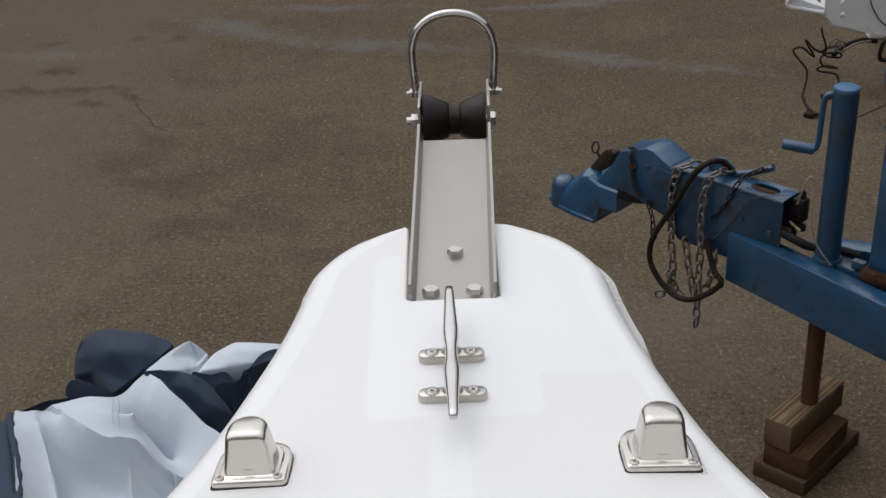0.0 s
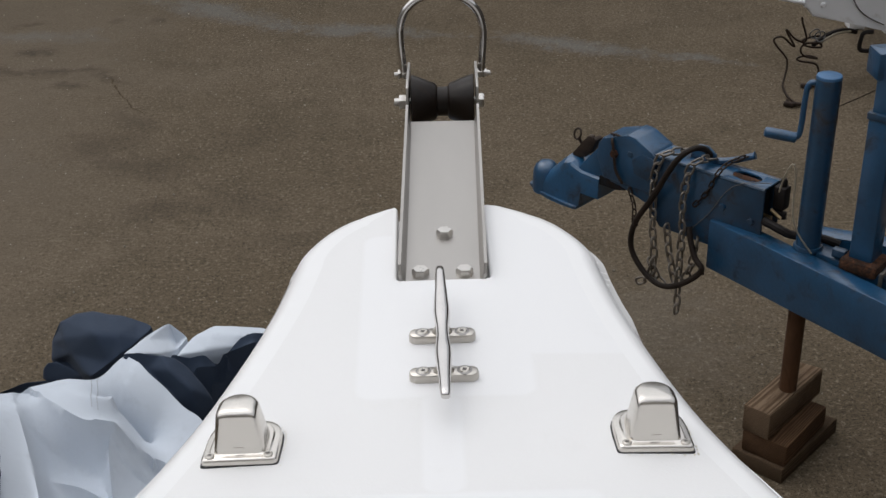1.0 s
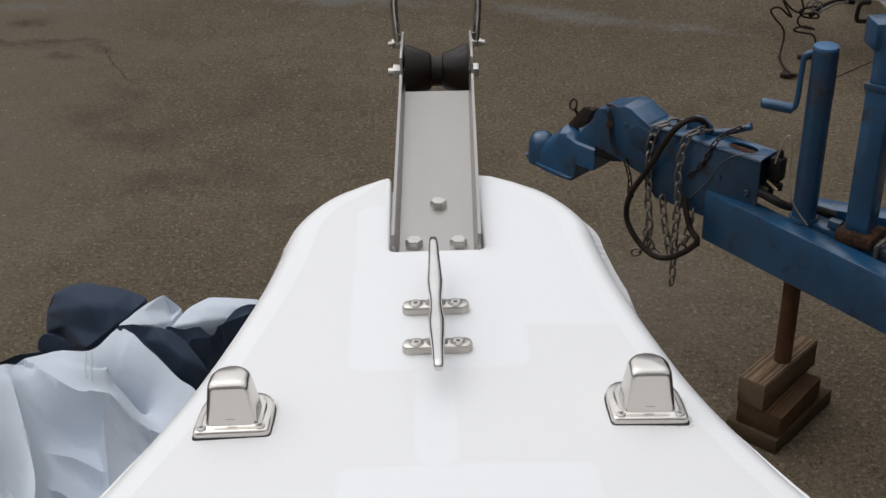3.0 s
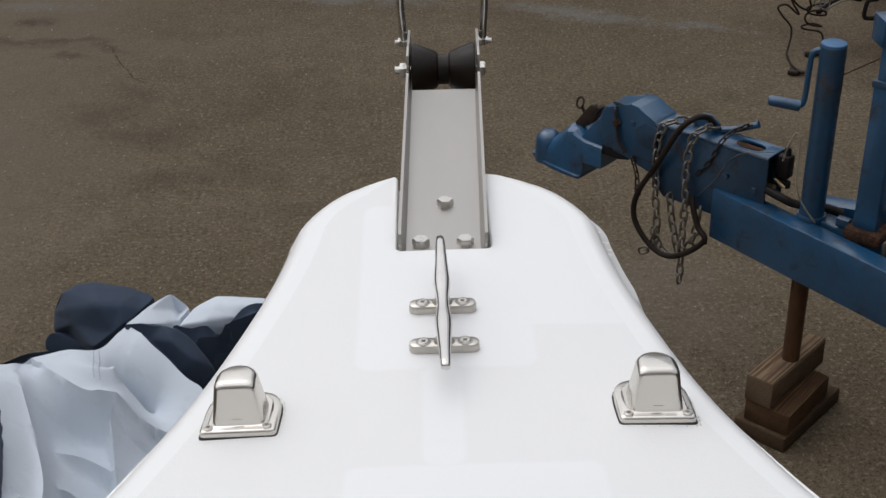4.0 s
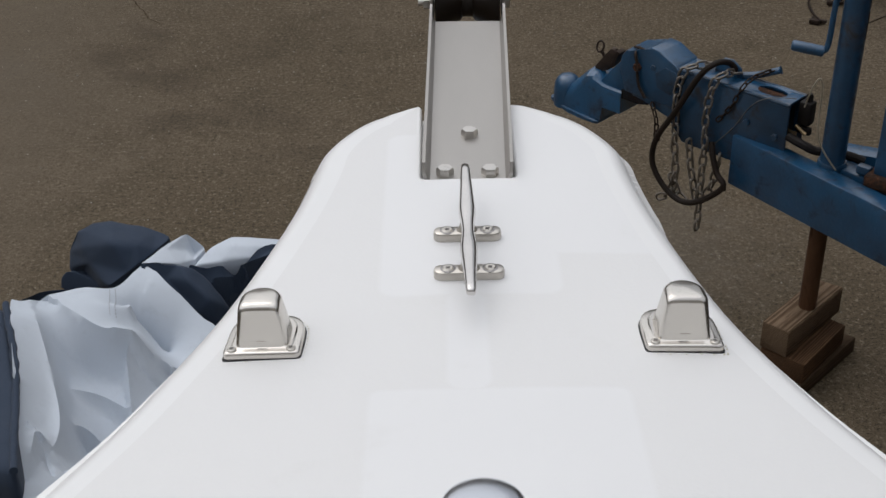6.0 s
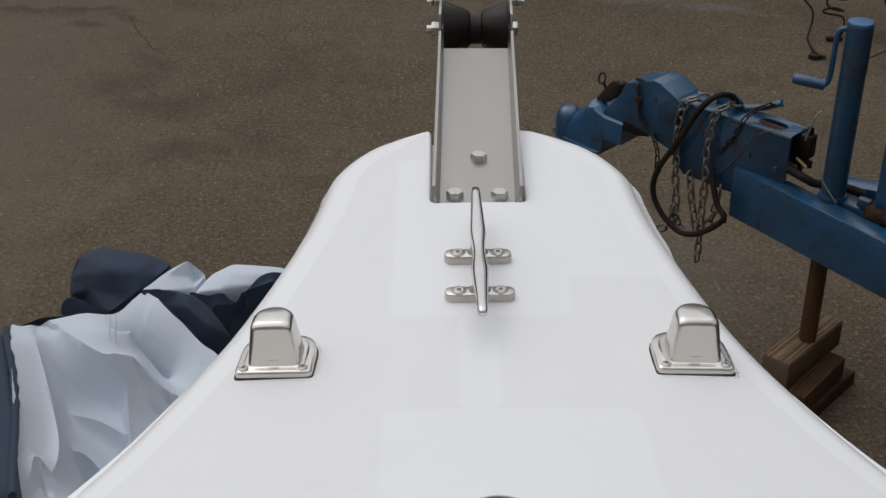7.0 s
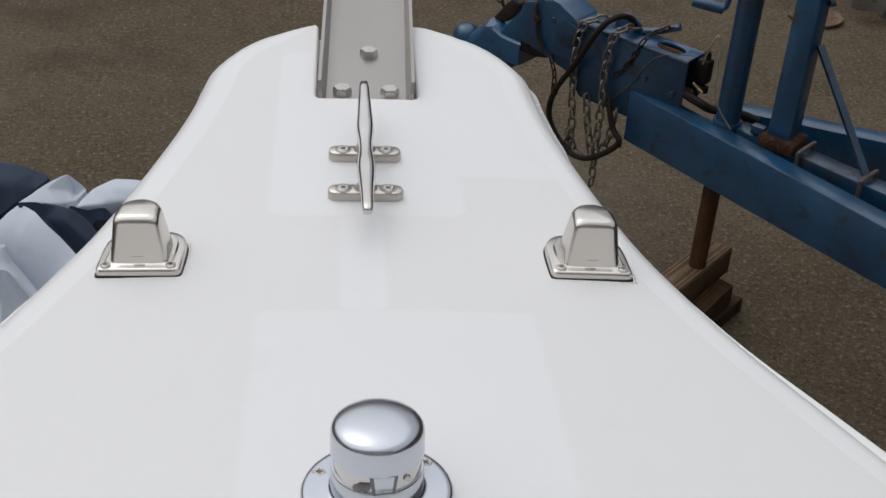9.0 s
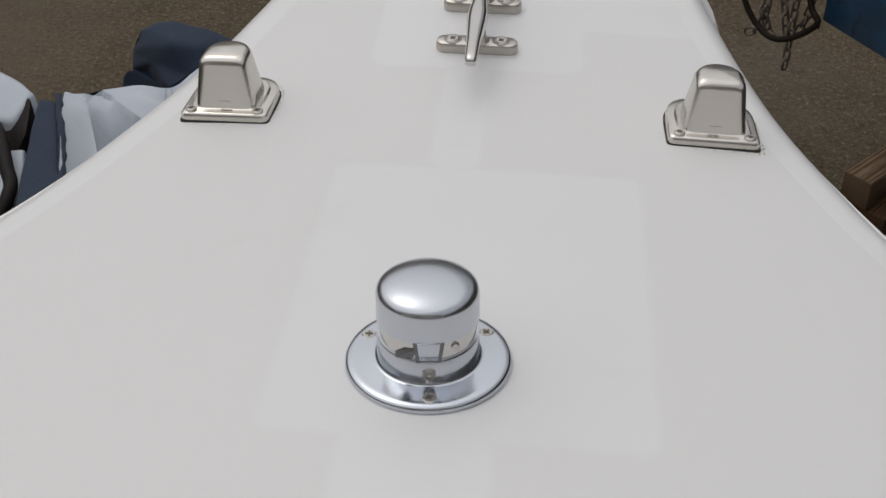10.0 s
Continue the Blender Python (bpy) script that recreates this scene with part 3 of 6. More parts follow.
def make_deck(boat):
    outline = bow_outline()
    area = sum(a[0] * b[1] - b[0] * a[1] for a, b in zip(outline, outline[1:] + outline[:1]))
    sign = 1 if area > 0 else -1
    n = len(outline)
    bm = bmesh.new()
    rings = []
    r, band = 0.017, 0.027
    for inset, drop in [(-0.004, 0.055), (-0.002, 0.030), (-0.00001, r)] + [(r * (1 - math.cos(a)), r * (1 - math.sin(a))) for a in (radians(k) for k in (20, 40, 60, 78))]:
        ring = offset_in(outline, sign * inset)
        rings.append([bm.verts.new((x, y, deck_z(x, y) - drop * (edge_share(*o) if inset > 0 else 1.0))) for (x, y), o in zip(ring, outline)])
    ring = offset_in(outline, sign * r)
    rings.append([bm.verts.new((x, y, deck_z(x, y))) for x, y in ring])
    inner = offset_in(outline, sign * band)
    from mathutils import geometry
    pts = [Vector(p) for p in inner]
    xs = np.arange(-0.9, 0.9, 0.02)
    poly = np.array(inner)
    for y in np.arange(-2.1, 0.25, 0.02):
        for x in xs:
            cross = (poly[:, 1] > y) != (np.roll(poly[:, 1], -1) > y)
            with np.errstate(divide="ignore", invalid="ignore"):
                cut = poly[:, 0] + (y - poly[:, 1]) * (np.roll(poly[:, 0], -1) - poly[:, 0]) / (np.roll(poly[:, 1], -1) - poly[:, 1])
            if (cross & (x < cut)).sum() % 2 and np.min((poly[:, 0] - x) ** 2 + (poly[:, 1] - y) ** 2) > 0.008 ** 2:
                pts.append(Vector((x, y)))
    verts, _, faces, orig, _, _ = geometry.delaunay_2d_cdt(pts, [(i, (i + 1) % n) for i in range(n)], [list(range(n))], 1, 1e-6)
    made = [bm.verts.new((v.x, v.y, deck_z(v.x, v.y))) for v in verts]
    for f in faces:
        bm.faces.new([made[i] for i in f])
    where = {}
    for k, o in enumerate(orig):
        for i in o:
            where[i] = made[k]
    rings.append([where[i] for i in range(n)])
    for a, b in zip(rings, rings[1:]):
        for i in range(n):
            j = (i + 1) % n
            if len({a[i], a[j], b[j], b[i]}) == 4:
                bm.faces.new((a[i], a[j], b[j], b[i])).material_index = 1
    bmesh.ops.transform(bm, matrix=Matrix.Translation(-Vector(boat.location)), verts=bm.verts)
    ob = part("deck", bm, GELCOAT, boat, "glossy white gelcoat foredeck with fine non-skid", smooth=50)
    ob.data.materials.append(SMOOTH_GEL)
    return ob


def make_hull(boat):
    """Topsides: a moulded flange under the deck, then flared sides down to the keel."""
    base = spline([(w, y, 0) for w, y in [(0.02, 0.28)] + [(w, y) for y, w in HALF]], 5)
    bm = bmesh.new()
    rings = []
    levels = [(1.327, -0.006, 0.0, 1.0), (1.314, 0.000, 0.01, 1.0), (1.305, 0.012, 0.034, 1.0), (1.297, 0.014, 0.038, 1.0), (1.288, 0.010, 0.03, 1.0), (1.20, 0.004, 0.02, 0.96), (0.95, 0.0, -0.08, 0.82), (0.65, 0.0, -0.28, 0.60), (0.38, 0.0, -0.55, 0.36), (0.2, 0.0, -0.85, 0.08)]
    for z, out, ahead, wide in levels:
        ring = []
        for sgn in (1, -1):
            run = []
            for p in base:
                k = min(1.0, max(0.0, (p.y + 0.10) / 0.2))
                reach = out * k * (1.0 if sgn > 0 else 0.6) - (0.012 * (1 - k) if 0 < out else 0.0)
                px, py = centre_x(p.y) + sgn * (p.x * wide + reach), p.y + ahead * k if z > 1.25 else (p.y + 2.2) * (1 + ahead / 2.45) - 2.2
                if z > 1.25:
                    px, py = lift(px, py)
                run.append(Vector((px, py, z + rise(py) if z > 1.25 else z)))
            ring += run[::-1] if sgn == 1 else run
        rings.append(ring)
    stack(bm, rings)
    bmesh.ops.transform(bm, matrix=Matrix.Translation(-Vector(boat.location)), verts=bm.verts)
    part("hull", bm, HULL_WHITE, boat, "white moulded hull sides", smooth=40)
    # the keel's timber under the boat
    bm = bmesh.new()
    box(bm, (0.16, 0.9, 0.2), (SHIFT, -1.6, 0.1), 0.004)
    tagged(part("keel_block", bm, TIMBER), "rough timber block under the keel of the boat", "block")


boat = thing("boat", (0, -0.6, 0.2), "white fibreglass boat bow with a tapering foredeck", "boat")
make_deck(boat)
make_hull(boat)

# ---- anchor roller on the stem ----
def make_anchor_roller():
    top = DECK - 0.0065
    t = thing("anchor_roller", (0.0026, 0.145, top), "stainless steel bow roller channel with a black rubber roller", "anchor roller", turn=-1.36)
    # channel: plate with flared flanges; section (x, z) pushed along y
    half = 0.0316
    def section(y):
        rise = 0.0175 if y < 0.33 else 0.0175 + 0.010 * min(1, (y - 0.33) / 0.09)
        flare = 0.0024 * (1 - 0.3 * min(1, max(0, (y - 0.05) / 0.4)))
        narrow = 1.0 + 0.10 * min(1, max(0, (y - 0.02) / 0.42))
        h = half * narrow
        return [(-h - flare, rise), (-h - flare * 0.75, rise * 0.55), (-h - flare * 0.3, 0.003), (-h + 0.001, 0.0), (h - 0.001, 0.0), (h + flare * 0.3, 0.003), (h + flare * 0.75, rise * 0.55), (h + flare, rise)]
    ys = [0.0, 0.004, 0.05, 0.1, 0.15, 0.2, 0.25, 0.3, 0.33, 0.344]
    bm = bmesh.new()
    skins = []
    for dz in (0.0, -0.0026):
        grid = []
        for y in ys:
            row = []
            for i, (x, z) in enumerate(section(y)):
                # thickness goes down on the plate and outward on the flanges
                out = 0.0 if 3 <= i <= 4 else (0.0026 if dz else 0.0) * (1 if x > 0 else -1)
                zz = z + (dz if 2 <= i <= 5 else 0.0)
                if y == 0.0 and i in (0, 7):
                    zz = z * 0.55
                row.append(bm.verts.new((x + out, y, zz)))
            grid.append(row)
        skins.append(grid)
    for grid in skins:
        for a, b in zip(grid, grid[1:]):
            for i in range(7):
                bm.faces.new((a[i], a[i + 1], b[i + 1], b[i]))
    A, B = skins
    for i in range(7):
        bm.faces.new((A[0][i], A[0][i + 1], B[0][i + 1], B[0][i]))
        bm.faces.new((A[-1][i], A[-1][i + 1], B[-1][i + 1], B[-1][i]))
    for j in range(len(ys) - 1):
        for i in (0, 7):
            bm.faces.new((A[j][i], A[j + 1][i], B[j + 1][i], B[j][i]))
    part("channel", bm, BRUSHED, t, "brushed stainless channel")
    # cheeks that hold the roller
    for sgn in (-1, 1):
        bm = bmesh.new()
        prof = [(0.375, 0.026), (0.40, 0.027), (0.44, 0.024), (0.461, 0.0235), (0.468, 0.016), (0.466, 0.006), (0.445, -0.012), (0.42, -0.022), (0.39, -0.022), (0.375, -0.002)]
        x0 = sgn * 0.0362
        prism(bm, prof, "x", min(x0, x0 + sgn * 0.0028), max(x0, x0 + sgn * 0.0028), 0.0006)
        part("cheek", bm, BRUSHED, t)
    across = Matrix.Rotation(radians(90), 4, "Y")
    ax_y, ax_z = 0.405, -0.002
    bm = bmesh.new()
    half_prof = [(0.0160, 0.001), (0.0162, 0.0055), (0.0185, 0.0068), (0.0200, 0.0080), (0.0292, 0.0320), (0.0292, 0.0335), (0.0280, 0.0345), (0.010, 0.0345)]
    prof = [(r, -z) for r, z in half_prof[::-1]] + half_prof
    lathe(bm, prof, 48, (0, ax_y, ax_z), across)
    part("roller", bm, RUBBER, t, "black rubber roller waisted in the middle")
    bm = bmesh.new()
    lathe(bm, [(0.0045, -0.053), (0.0045, 0.045)], 14, (0, ax_y, ax_z), across)
    part("axle", bm, BOLT_STEEL, t)
    for lo, hi, w in ((-0.0475, -0.0395, 0.0145), (0.0395, 0.0455, 0.0145)):
        bm = bmesh.new()
        lathe(bm, [(w / 1.9, lo), (w / 1.9, lo + 0.001)] if lo > 0 else [(w / 1.9, hi - 0.001), (w / 1.9, hi)], 18, (0, ax_y, ax_z), across)
        hexagon(bm, w, lo, hi, (0, ax_y, ax_z), across)
        part("axle_nut", bm, BOLT_STEEL, t)
    # hoop
    hy, hz = 0.452, 0.0125
    bm = bmesh.new()
    bow = [(-0.0436, hy, hz - 0.004), (-0.0448, hy + 0.001, hz + 0.018), (-0.0462, hy + 0.003, hz + 0.040), (-0.0452, hy + 0.004, hz + 0.056), (-0.0392, hy + 0.004, hz + 0.0725), (-0.0258, hy + 0.004, hz + 0.0848), (-0.009, hy + 0.004, hz + 0.0905)]
    bow += [(-x, y, z) for x, y, z in bow[::-1]]
    tube(bm, spline(bow, 7), 0.0044, 14)
    part("hoop", bm, POLISHED, t, "polished bent rod hoop")
    for sgn in (-1, 1):
        bm = bmesh.new()
        lathe(bm, [(0.0028, -0.0375), (0.0028, -0.054)][::-1] if sgn < 0 else [(0.0028, 0.0375), (0.0028, 0.054)], 10, (0, hy, hz), across)
        hexagon(bm, 0.0095, 0.0392 if sgn > 0 else -0.0500, 0.0455 if sgn > 0 else -0.0465, (0, hy, hz), across)
        hexagon(bm, 0.0085, 0.0465 if sgn > 0 else -0.0455, 0.0500 if sgn > 0 else -0.0392, (0, hy, hz), across)
        part("hoop_nut", bm, BOLT_STEEL, t)
    for x, y in ((0.0015, 0.0855), (-0.0185, 0.0165), (0.0180, 0.0165)):
        bm = bmesh.new()
        lathe(bm, [(0.0072, 0.0), (0.0072, 0.0006)], 22, (x, y, 0))
        hexagon(bm, 0.0126, 0.0006, 0.0062, (x, y, 0), Matrix.Rotation(radians(200 * x), 4, "Z"))
        part("bolt", bm, BOLT_STEEL, t, "hexagonal bolt head")
    return t


make_anchor_roller()

# the sealed bed of the channel, cut into the deck
bm = bmesh.new()
box(bm, (2 * NOTCH_W + 0.001, 0.124, 0.012), (NOTCH_C, 0.2055, DECK - 0.0158), 0.001)
part("roller_bed", bm, HULL_WHITE, boat).location = -Vector(boat.location)


# ---- cleat ----
def make_cleat():
    t = thing("cleat", (0, 0.026, DECK - 0.0005), "polished stainless steel deck cleat on four screws", "cleat")
    # horn bar: rings along y, slightly faceted
    bm = bmesh.new()
    layers = []
    for y, w, h, z in ((-0.0862, 0.0009, 0.0008, 0.0266), (-0.0858, 0.0023, 0.0020, 0.0266), (-0.0842, 0.0032, 0.0031, 0.0265), (-0.078, 0.0038, 0.0036, 0.0262), (-0.064, 0.0043, 0.0041, 0.0254), (-0.048, 0.0052, 0.0049, 0.0242), (-0.036, 0.0059, 0.0055, 0.0232), (-0.026, 0.0062, 0.0059, 0.0228), (-0.016, 0.0055, 0.0054, 0.0226), (-0.007, 0.0047, 0.0049, 0.0226), (0, 0.0046, 0.0048, 0.0226), (0.007, 0.0047, 0.0049, 0.0226), (0.016, 0.0055, 0.0054, 0.0226), (0.026, 0.0062, 0.0059, 0.0228), (0.036, 0.0059, 0.0055, 0.0232), (0.048, 0.0052, 0.0049, 0.0242), (0.064, 0.0043, 0.0041, 0.0254), (0.08, 0.0038, 0.0036, 0.0262), (0.0872, 0.0032, 0.0031, 0.0265), (0.0888, 0.0023, 0.0020, 0.0266), (0.0893, 0.0009, 0.0008, 0.0266)):
        ring = []
        for k in range(24):
            a = 2 * math.pi * k / 24
            ca, sa = math.cos(a), math.sin(a)
            ring.append((w * math.copysign(abs(ca) ** 0.75, ca), y, z + h * math.copysign(abs(sa) ** 0.8, sa)))
        layers.append(ring)
    stack(bm, layers)
    part("horn_bar", bm, POLISHED, t, smooth=60)
    for y in (-0.026, 0.026):
        bm = bmesh.new()
        w, d = 0.0500, 0.0125
        lay = []
        for grow, z in ((0, 0.0), (0, 0.0052), (-0.0006, 0.0066), (-0.0016, 0.0072)):
            lay.append([(px, py + y, z) for px, py in rounded(w + 2 * grow, d + 2 * grow, d / 2 + grow - 0.0004, 6)])
        stack(bm, lay)
        neck = []
        for s, z in ((1.5, 0.0060), (1.0, 0.0105), (0.9, 0.016), (1.1, 0.021)):
            neck.append([(px * s, py + y, z) for px, py in rounded(0.011, 0.0105, 0.0045, 4)])
        stack(bm, neck)
        foot = part("foot", bm, SATIN, t)
        for x in (-0.0148, 0.0148):
            # a raised darker disc paints in the shade of the screw's recess
            bm = bmesh.new()
            lathe(bm, [(0.0056, 0.0060), (0.0056, 0.00728), (0.0052, 0.0074)], 20, (x, y, 0))
            part("screw_shade_disc", bm, SCREW_SHADOW, foot)
            bm = bmesh.new()
            screw(bm, 0.0041, (x, y, 0.0064))
            part("screw", bm, SATIN, foot)
            bm = bmesh.new()
            for a in (35, 125):
                box(bm, (0.0034, 0.0008, 0.0004), (x, y, 0.0083), 0, m=Matrix.Rotation(radians(a), 4, "Z"))
            part("screw_slot_shade", bm, SLOT_SHADE, foot)
    return t


make_cleat()


# ---- bow lights: hooded stainless housings ----
def make_bow_light(place, turn):
    t = thing("bow_light", place, "polished stainless hooded navigation light on a screwed base", "navigation light", "bow lights", turn=turn)

    def base_outline(g):
        # square towards the stern, rounded towards the bow
        w, d = 0.0250 + g, 0.0222 + g
        pts = [(-w, -d + 0.003), (-w + 0.0008, -d + 0.0008), (-w + 0.003, -d), (w - 0.003, -d), (w - 0.0008, -d + 0.0008), (w, -d + 0.003), (w, 0.002)]
        for k in range(1, 12):
            a = math.pi * k / 12
            pts.append((w * math.copysign(abs(math.cos(a)) ** 0.62, math.cos(a)), 0.002 + (d + 0.0015) * math.sin(a) ** 0.8))
        return pts + [(-w, 0.002)]

    bm = bmesh.new()
    stack(bm, [[(x, y, z) for x, y in base_outline(g)] for g, z in ((0.0010, 0.0), (0.0010, 0.0006), (0.0006, 0.0012))])
    part("gasket", bm, GASKET, t, "dark rubber gasket")
    bm = bmesh.new()
    stack(bm, [[(x, y, z) for x, y in base_outline(g)] for g, z in ((0.0, 0.0014), (0.0, 0.0045), (-0.0007, 0.0056), (-0.0018, 0.0060), (-0.0045, 0.0062), (-0.0055, 0.0072))])
    base = part("base", bm, HOOD_STEEL, t)
    # crumbs of old sealant squeezed out along the edge
    r = random.Random(int(1000 * place[0]) + 500)
    rim = spline([(x, y, 0) for x, y in base_outline(0.0021)[2:11]], 6)
    bm = bmesh.new()
    run = 0.0
    for p, q in zip(rim, rim[1:]):
        run += (q - p).length
        if run < 0.0021 or r.random() < 0.12:
            continue
        run = 0.0
        made = bmesh.ops.create_icosphere(bm, subdivisions=1, radius=r.uniform(0.0005, 0.00085))
        bmesh.ops.translate(bm, vec=(q.x + r.uniform(-0.0004, 0.0004), q.y + r.uniform(-0.0004, 0.0004), 0.0006), verts=made["verts"])
    part("sealant", bm, SEALANT, t, "crumbs of yellowed sealant")
    bm = bmesh.new()
    # hood: a tapering block with a flat leaning face astern, round towards the bow, its edges well rounded
    def hood_ring(half, back, front, z, corner, bow=1.0):
        ring = []
        for k in range(48):
            a = 2 * math.pi * (k + 0.5) / 48
            ca, sa = math.cos(a), math.sin(a)
            power = bow if sa > 0 else corner
            reach = front if sa > 0 else back
            ring.append((half * math.copysign(abs(ca) ** power, ca), reach * math.copysign(abs(sa) ** power, sa), z))
        return ring
    layers = [hood_ring(0.0174 - 0.0036 * v, 0.0172 - 0.0040 * v, 0.0175 - 0.0040 * v, 0.0060 + 0.0245 * v, 0.20 + 0.05 * v, 0.7 + 0.3 * v) for v in (0.0, 0.05, 0.25, 0.5, 0.75, 0.9, 1.0)]
    for k in (12, 24, 36, 48, 60, 72, 82):
        a = radians(k)
        inset, up = 0.0052 * (1 - math.cos(a)), 0.0052 * math.sin(a)
        layers.append(hood_ring(0.0138 - inset, 0.0132 - inset, 0.0135 - inset, 0.0305 + up, 0.25 + 0.2 * k / 90))
    layers.append(hood_ring(0.0055, 0.0055, 0.0035, 0.0361, 0.5))
    layers.append(hood_ring(0.0010, 0.0010, 0.0010, 0.0364, 0.8))
    stack(bm, layers)
    hood = part("hood", bm, HOOD_STEEL, t, "polished stainless hood")
    # a faint embossed mark low on the face
    bm = bmesh.new()
    box(bm, (0.0064, 0.0006, 0.0012), (0.0, -0.01655, 0.0105), 0)
    part("embossed_mark", bm, HOOD_STEEL, hood)
    for x in (-0.0192, 0.0192):
        bm = bmesh.new()
        screw(bm, 0.0031, (x, -0.0182, 0.0062))
        part("screw", bm, SATIN, base)
        bm = bmesh.new()
        for a in (50, 140):
            box(bm, (0.0028, 0.0007, 0.0004), (x, -0.0182, 0.0077), 0, m=Matrix.Rotation(radians(a + 1000 * x), 4, "Z"))
        part("screw_slot_shade", bm, SLOT_SHADE, base)
    return t


for x, y, turn in ((-0.1355, -0.0685, -2.5), (0.1365, -0.0695, 1.0)):
    x, y = lift(x, y)
    light = make_bow_light((x, y, deck_z(x, y) - 0.0006), turn)
    light.matrix_basis = pose(x, y, deck_z(x, y) - 0.0006, -math.degrees(math.atan((rise(y - 0.01) - rise(y + 0.01)) / 0.02)), math.degrees(math.atan(0.4 * x)) * 0.8, turn)


# ---- deck pipe with its cap ----
def make_deck_pipe():
    px, py = lift(0.0004, -0.2755)
    t = thing("deck_pipe", (px, py, deck_z(px, py) - 0.0005), "chrome chain pipe with a domed cap on a round flange", "deck pipe", turn=6.5)
    t.matrix_basis = pose(px, py, deck_z(px, py) - 0.0005, -math.degrees(math.atan(SLOPE)), 0, 6.5) @ Matrix.Scale(0.945, 4)
    bm = bmesh.new()
    lathe(bm, [(0.0355, 0.0), (0.0366, 0.0010), (0.0366, 0.0022), (0.0361, 0.0033), (0.0350, 0.0040), (0.0335, 0.0043), (0.0325, 0.0044), (0.0242, 0.0046), (0.0232, 0.0048), (0.0228, 0.0052), (0.0226, 0.0058), (0.0224, 0.0070), (0.0222, 0.0166), (0.0218, 0.0172), (0.0190, 0.0172)], 72)
    flange = part("flange", bm, CHROME, t, "chrome flange and collar")
    bm = bmesh.new()
    lathe(bm, [(0.0211, 0.016), (0.0211, 0.0262)], 64)
    part("neck", bm, POLISHED, t)
    bm = bmesh.new()
    lathe(bm, [(0.0217, 0.0256), (0.0223, 0.0260), (0.0222, 0.0300), (0.0221, 0.0378), (0.02185, 0.0391), (0.0213, 0.0402), (0.0204, 0.0412), (0.0192, 0.0420), (0.0168, 0.0430), (0.0132, 0.0440), (0.0092, 0.0446), (0.0045, 0.0450), (0.0005, 0.0451)], 72)
    part("cap", bm, CAP_CHROME, t, "domed chrome cap")
    # hinge tab let into the neck at the stern side; dark pieces paint its gaps' shade
    for pts in ([(-0.0066, 0.0262), (0.0066, 0.0262), (0.0052, 0.0164), (-0.0052, 0.0164)], [(-0.0140, 0.0190), (-0.0062, 0.0224), (-0.0062, 0.0188)]):
        bm = bmesh.new()
        prism(bm, pts, "y", -0.0219 if len(pts) == 4 else -0.0212, -0.0165)
        part("slot", bm, STEEL_GAP, t)
    bm = bmesh.new()
    prism(bm, [(-0.0050, 0.0266), (0.0050, 0.0266), (0.0040, 0.0178), (-0.0040, 0.0178)], "y", -0.0226, -0.0190, 0.0005)
    part("hinge_tab", bm, CHROME, t)
    for x, y, z in ((0.0, -0.0302, 0.0034), (-0.0262, 0.0150, 0.0034), (0.0262, 0.0150, 0.0034)):
        bm = bmesh.new()
        screw(bm, 0.0034, (x, y, z))
        part("screw", bm, SATIN, flange)
        bm = bmesh.new()
        for a in (20, 110):
            box(bm, (0.0034, 0.0008, 0.0005), (x, y, z + 0.0016), 0, m=Matrix.Rotation(radians(a + 900 * x), 4, "Z"))
        part("screw_slot_shade", bm, SLOT_SHADE, flange)
    bm = bmesh.new()
    screw(bm, 0.0030, (0.0, -0.0222, 0.0110), Matrix.Rotation(radians(90), 4, "X"))
    part("set_screw", bm, BOLT_STEEL, flange)
    bm = bmesh.new()
    lathe(bm, [(0.0016, 0.0), (0.0016, 0.0016)], 12, (0.0115, -0.0176, 0.0222), Matrix.Rotation(radians(90), 4, "X"))
    part("rivet", bm, BOLT_STEEL, t)
    return t


make_deck_pipe()

# ---- blue trailer beside the boat ----
FRAME = Matrix.Translation((0.0001, -0.0167, 0.0411)) @ Matrix.Scale(0.978, 4)
AHEAD, ACROSS = Vector((-0.709, 0.705, 0)), Vector((0.705, 0.709, 0))
TONGUE = Matrix(((AHEAD.x, ACROSS.x, 0, 0.737), (AHEAD.y, ACROSS.y, 0, 1.755), (0, 0, 1, 0), (0, 0, 0, 1)))
BASE = Vector((0.81, 1.64, 0.167))
trailer = thing("boat_trailer", BASE, "blue painted steel boat trailer with coupler, jack and winch post", "trailer")


def tpart(name, bm, material, parent=trailer, label="", tongue=False, smooth=35):
    """A part of the trailer, given in yard metres or along its tongue (ahead, across, up)."""
    m = FRAME @ TONGUE if tongue else FRAME
    bmesh.ops.transform(bm, matrix=Matrix.Translation(-BASE) @ m, verts=bm.verts)
    return part(name, bm, material, parent, label, smooth)


def beam(start, way, length, width, low, high, bevel=0.004):
    """A box beam whose near upper edge starts at start and runs along way."""
    w = Vector((way[0], way[1], 0)).normalized()
    side = Vector((-w.y, w.x, 0))
    bm = bmesh.new()
    m = Matrix(((w.x, side.x, 0, start[0]), (w.y, side.y, 0, start[1]), (0, 0, 1, 0), (0, 0, 0, 1)))
    verts = box(bm, (length, width, high - low), (length / 2, width / 2, (high + low) / 2), bevel)
    bmesh.ops.transform(bm, matrix=m, verts=bm.verts)
    return bm


tpart("side_beam", beam((0.640, 1.840), (0.568, -0.823), 2.3, 0.052, 0.379, 0.505), BLUE, label="blue box-section beam")
tpart("side_beam", beam((0.842, 1.752), (0.907, -0.42), 1.5, 0.05, 0.40, 0.508), BLUE, label="blue box-section beam")
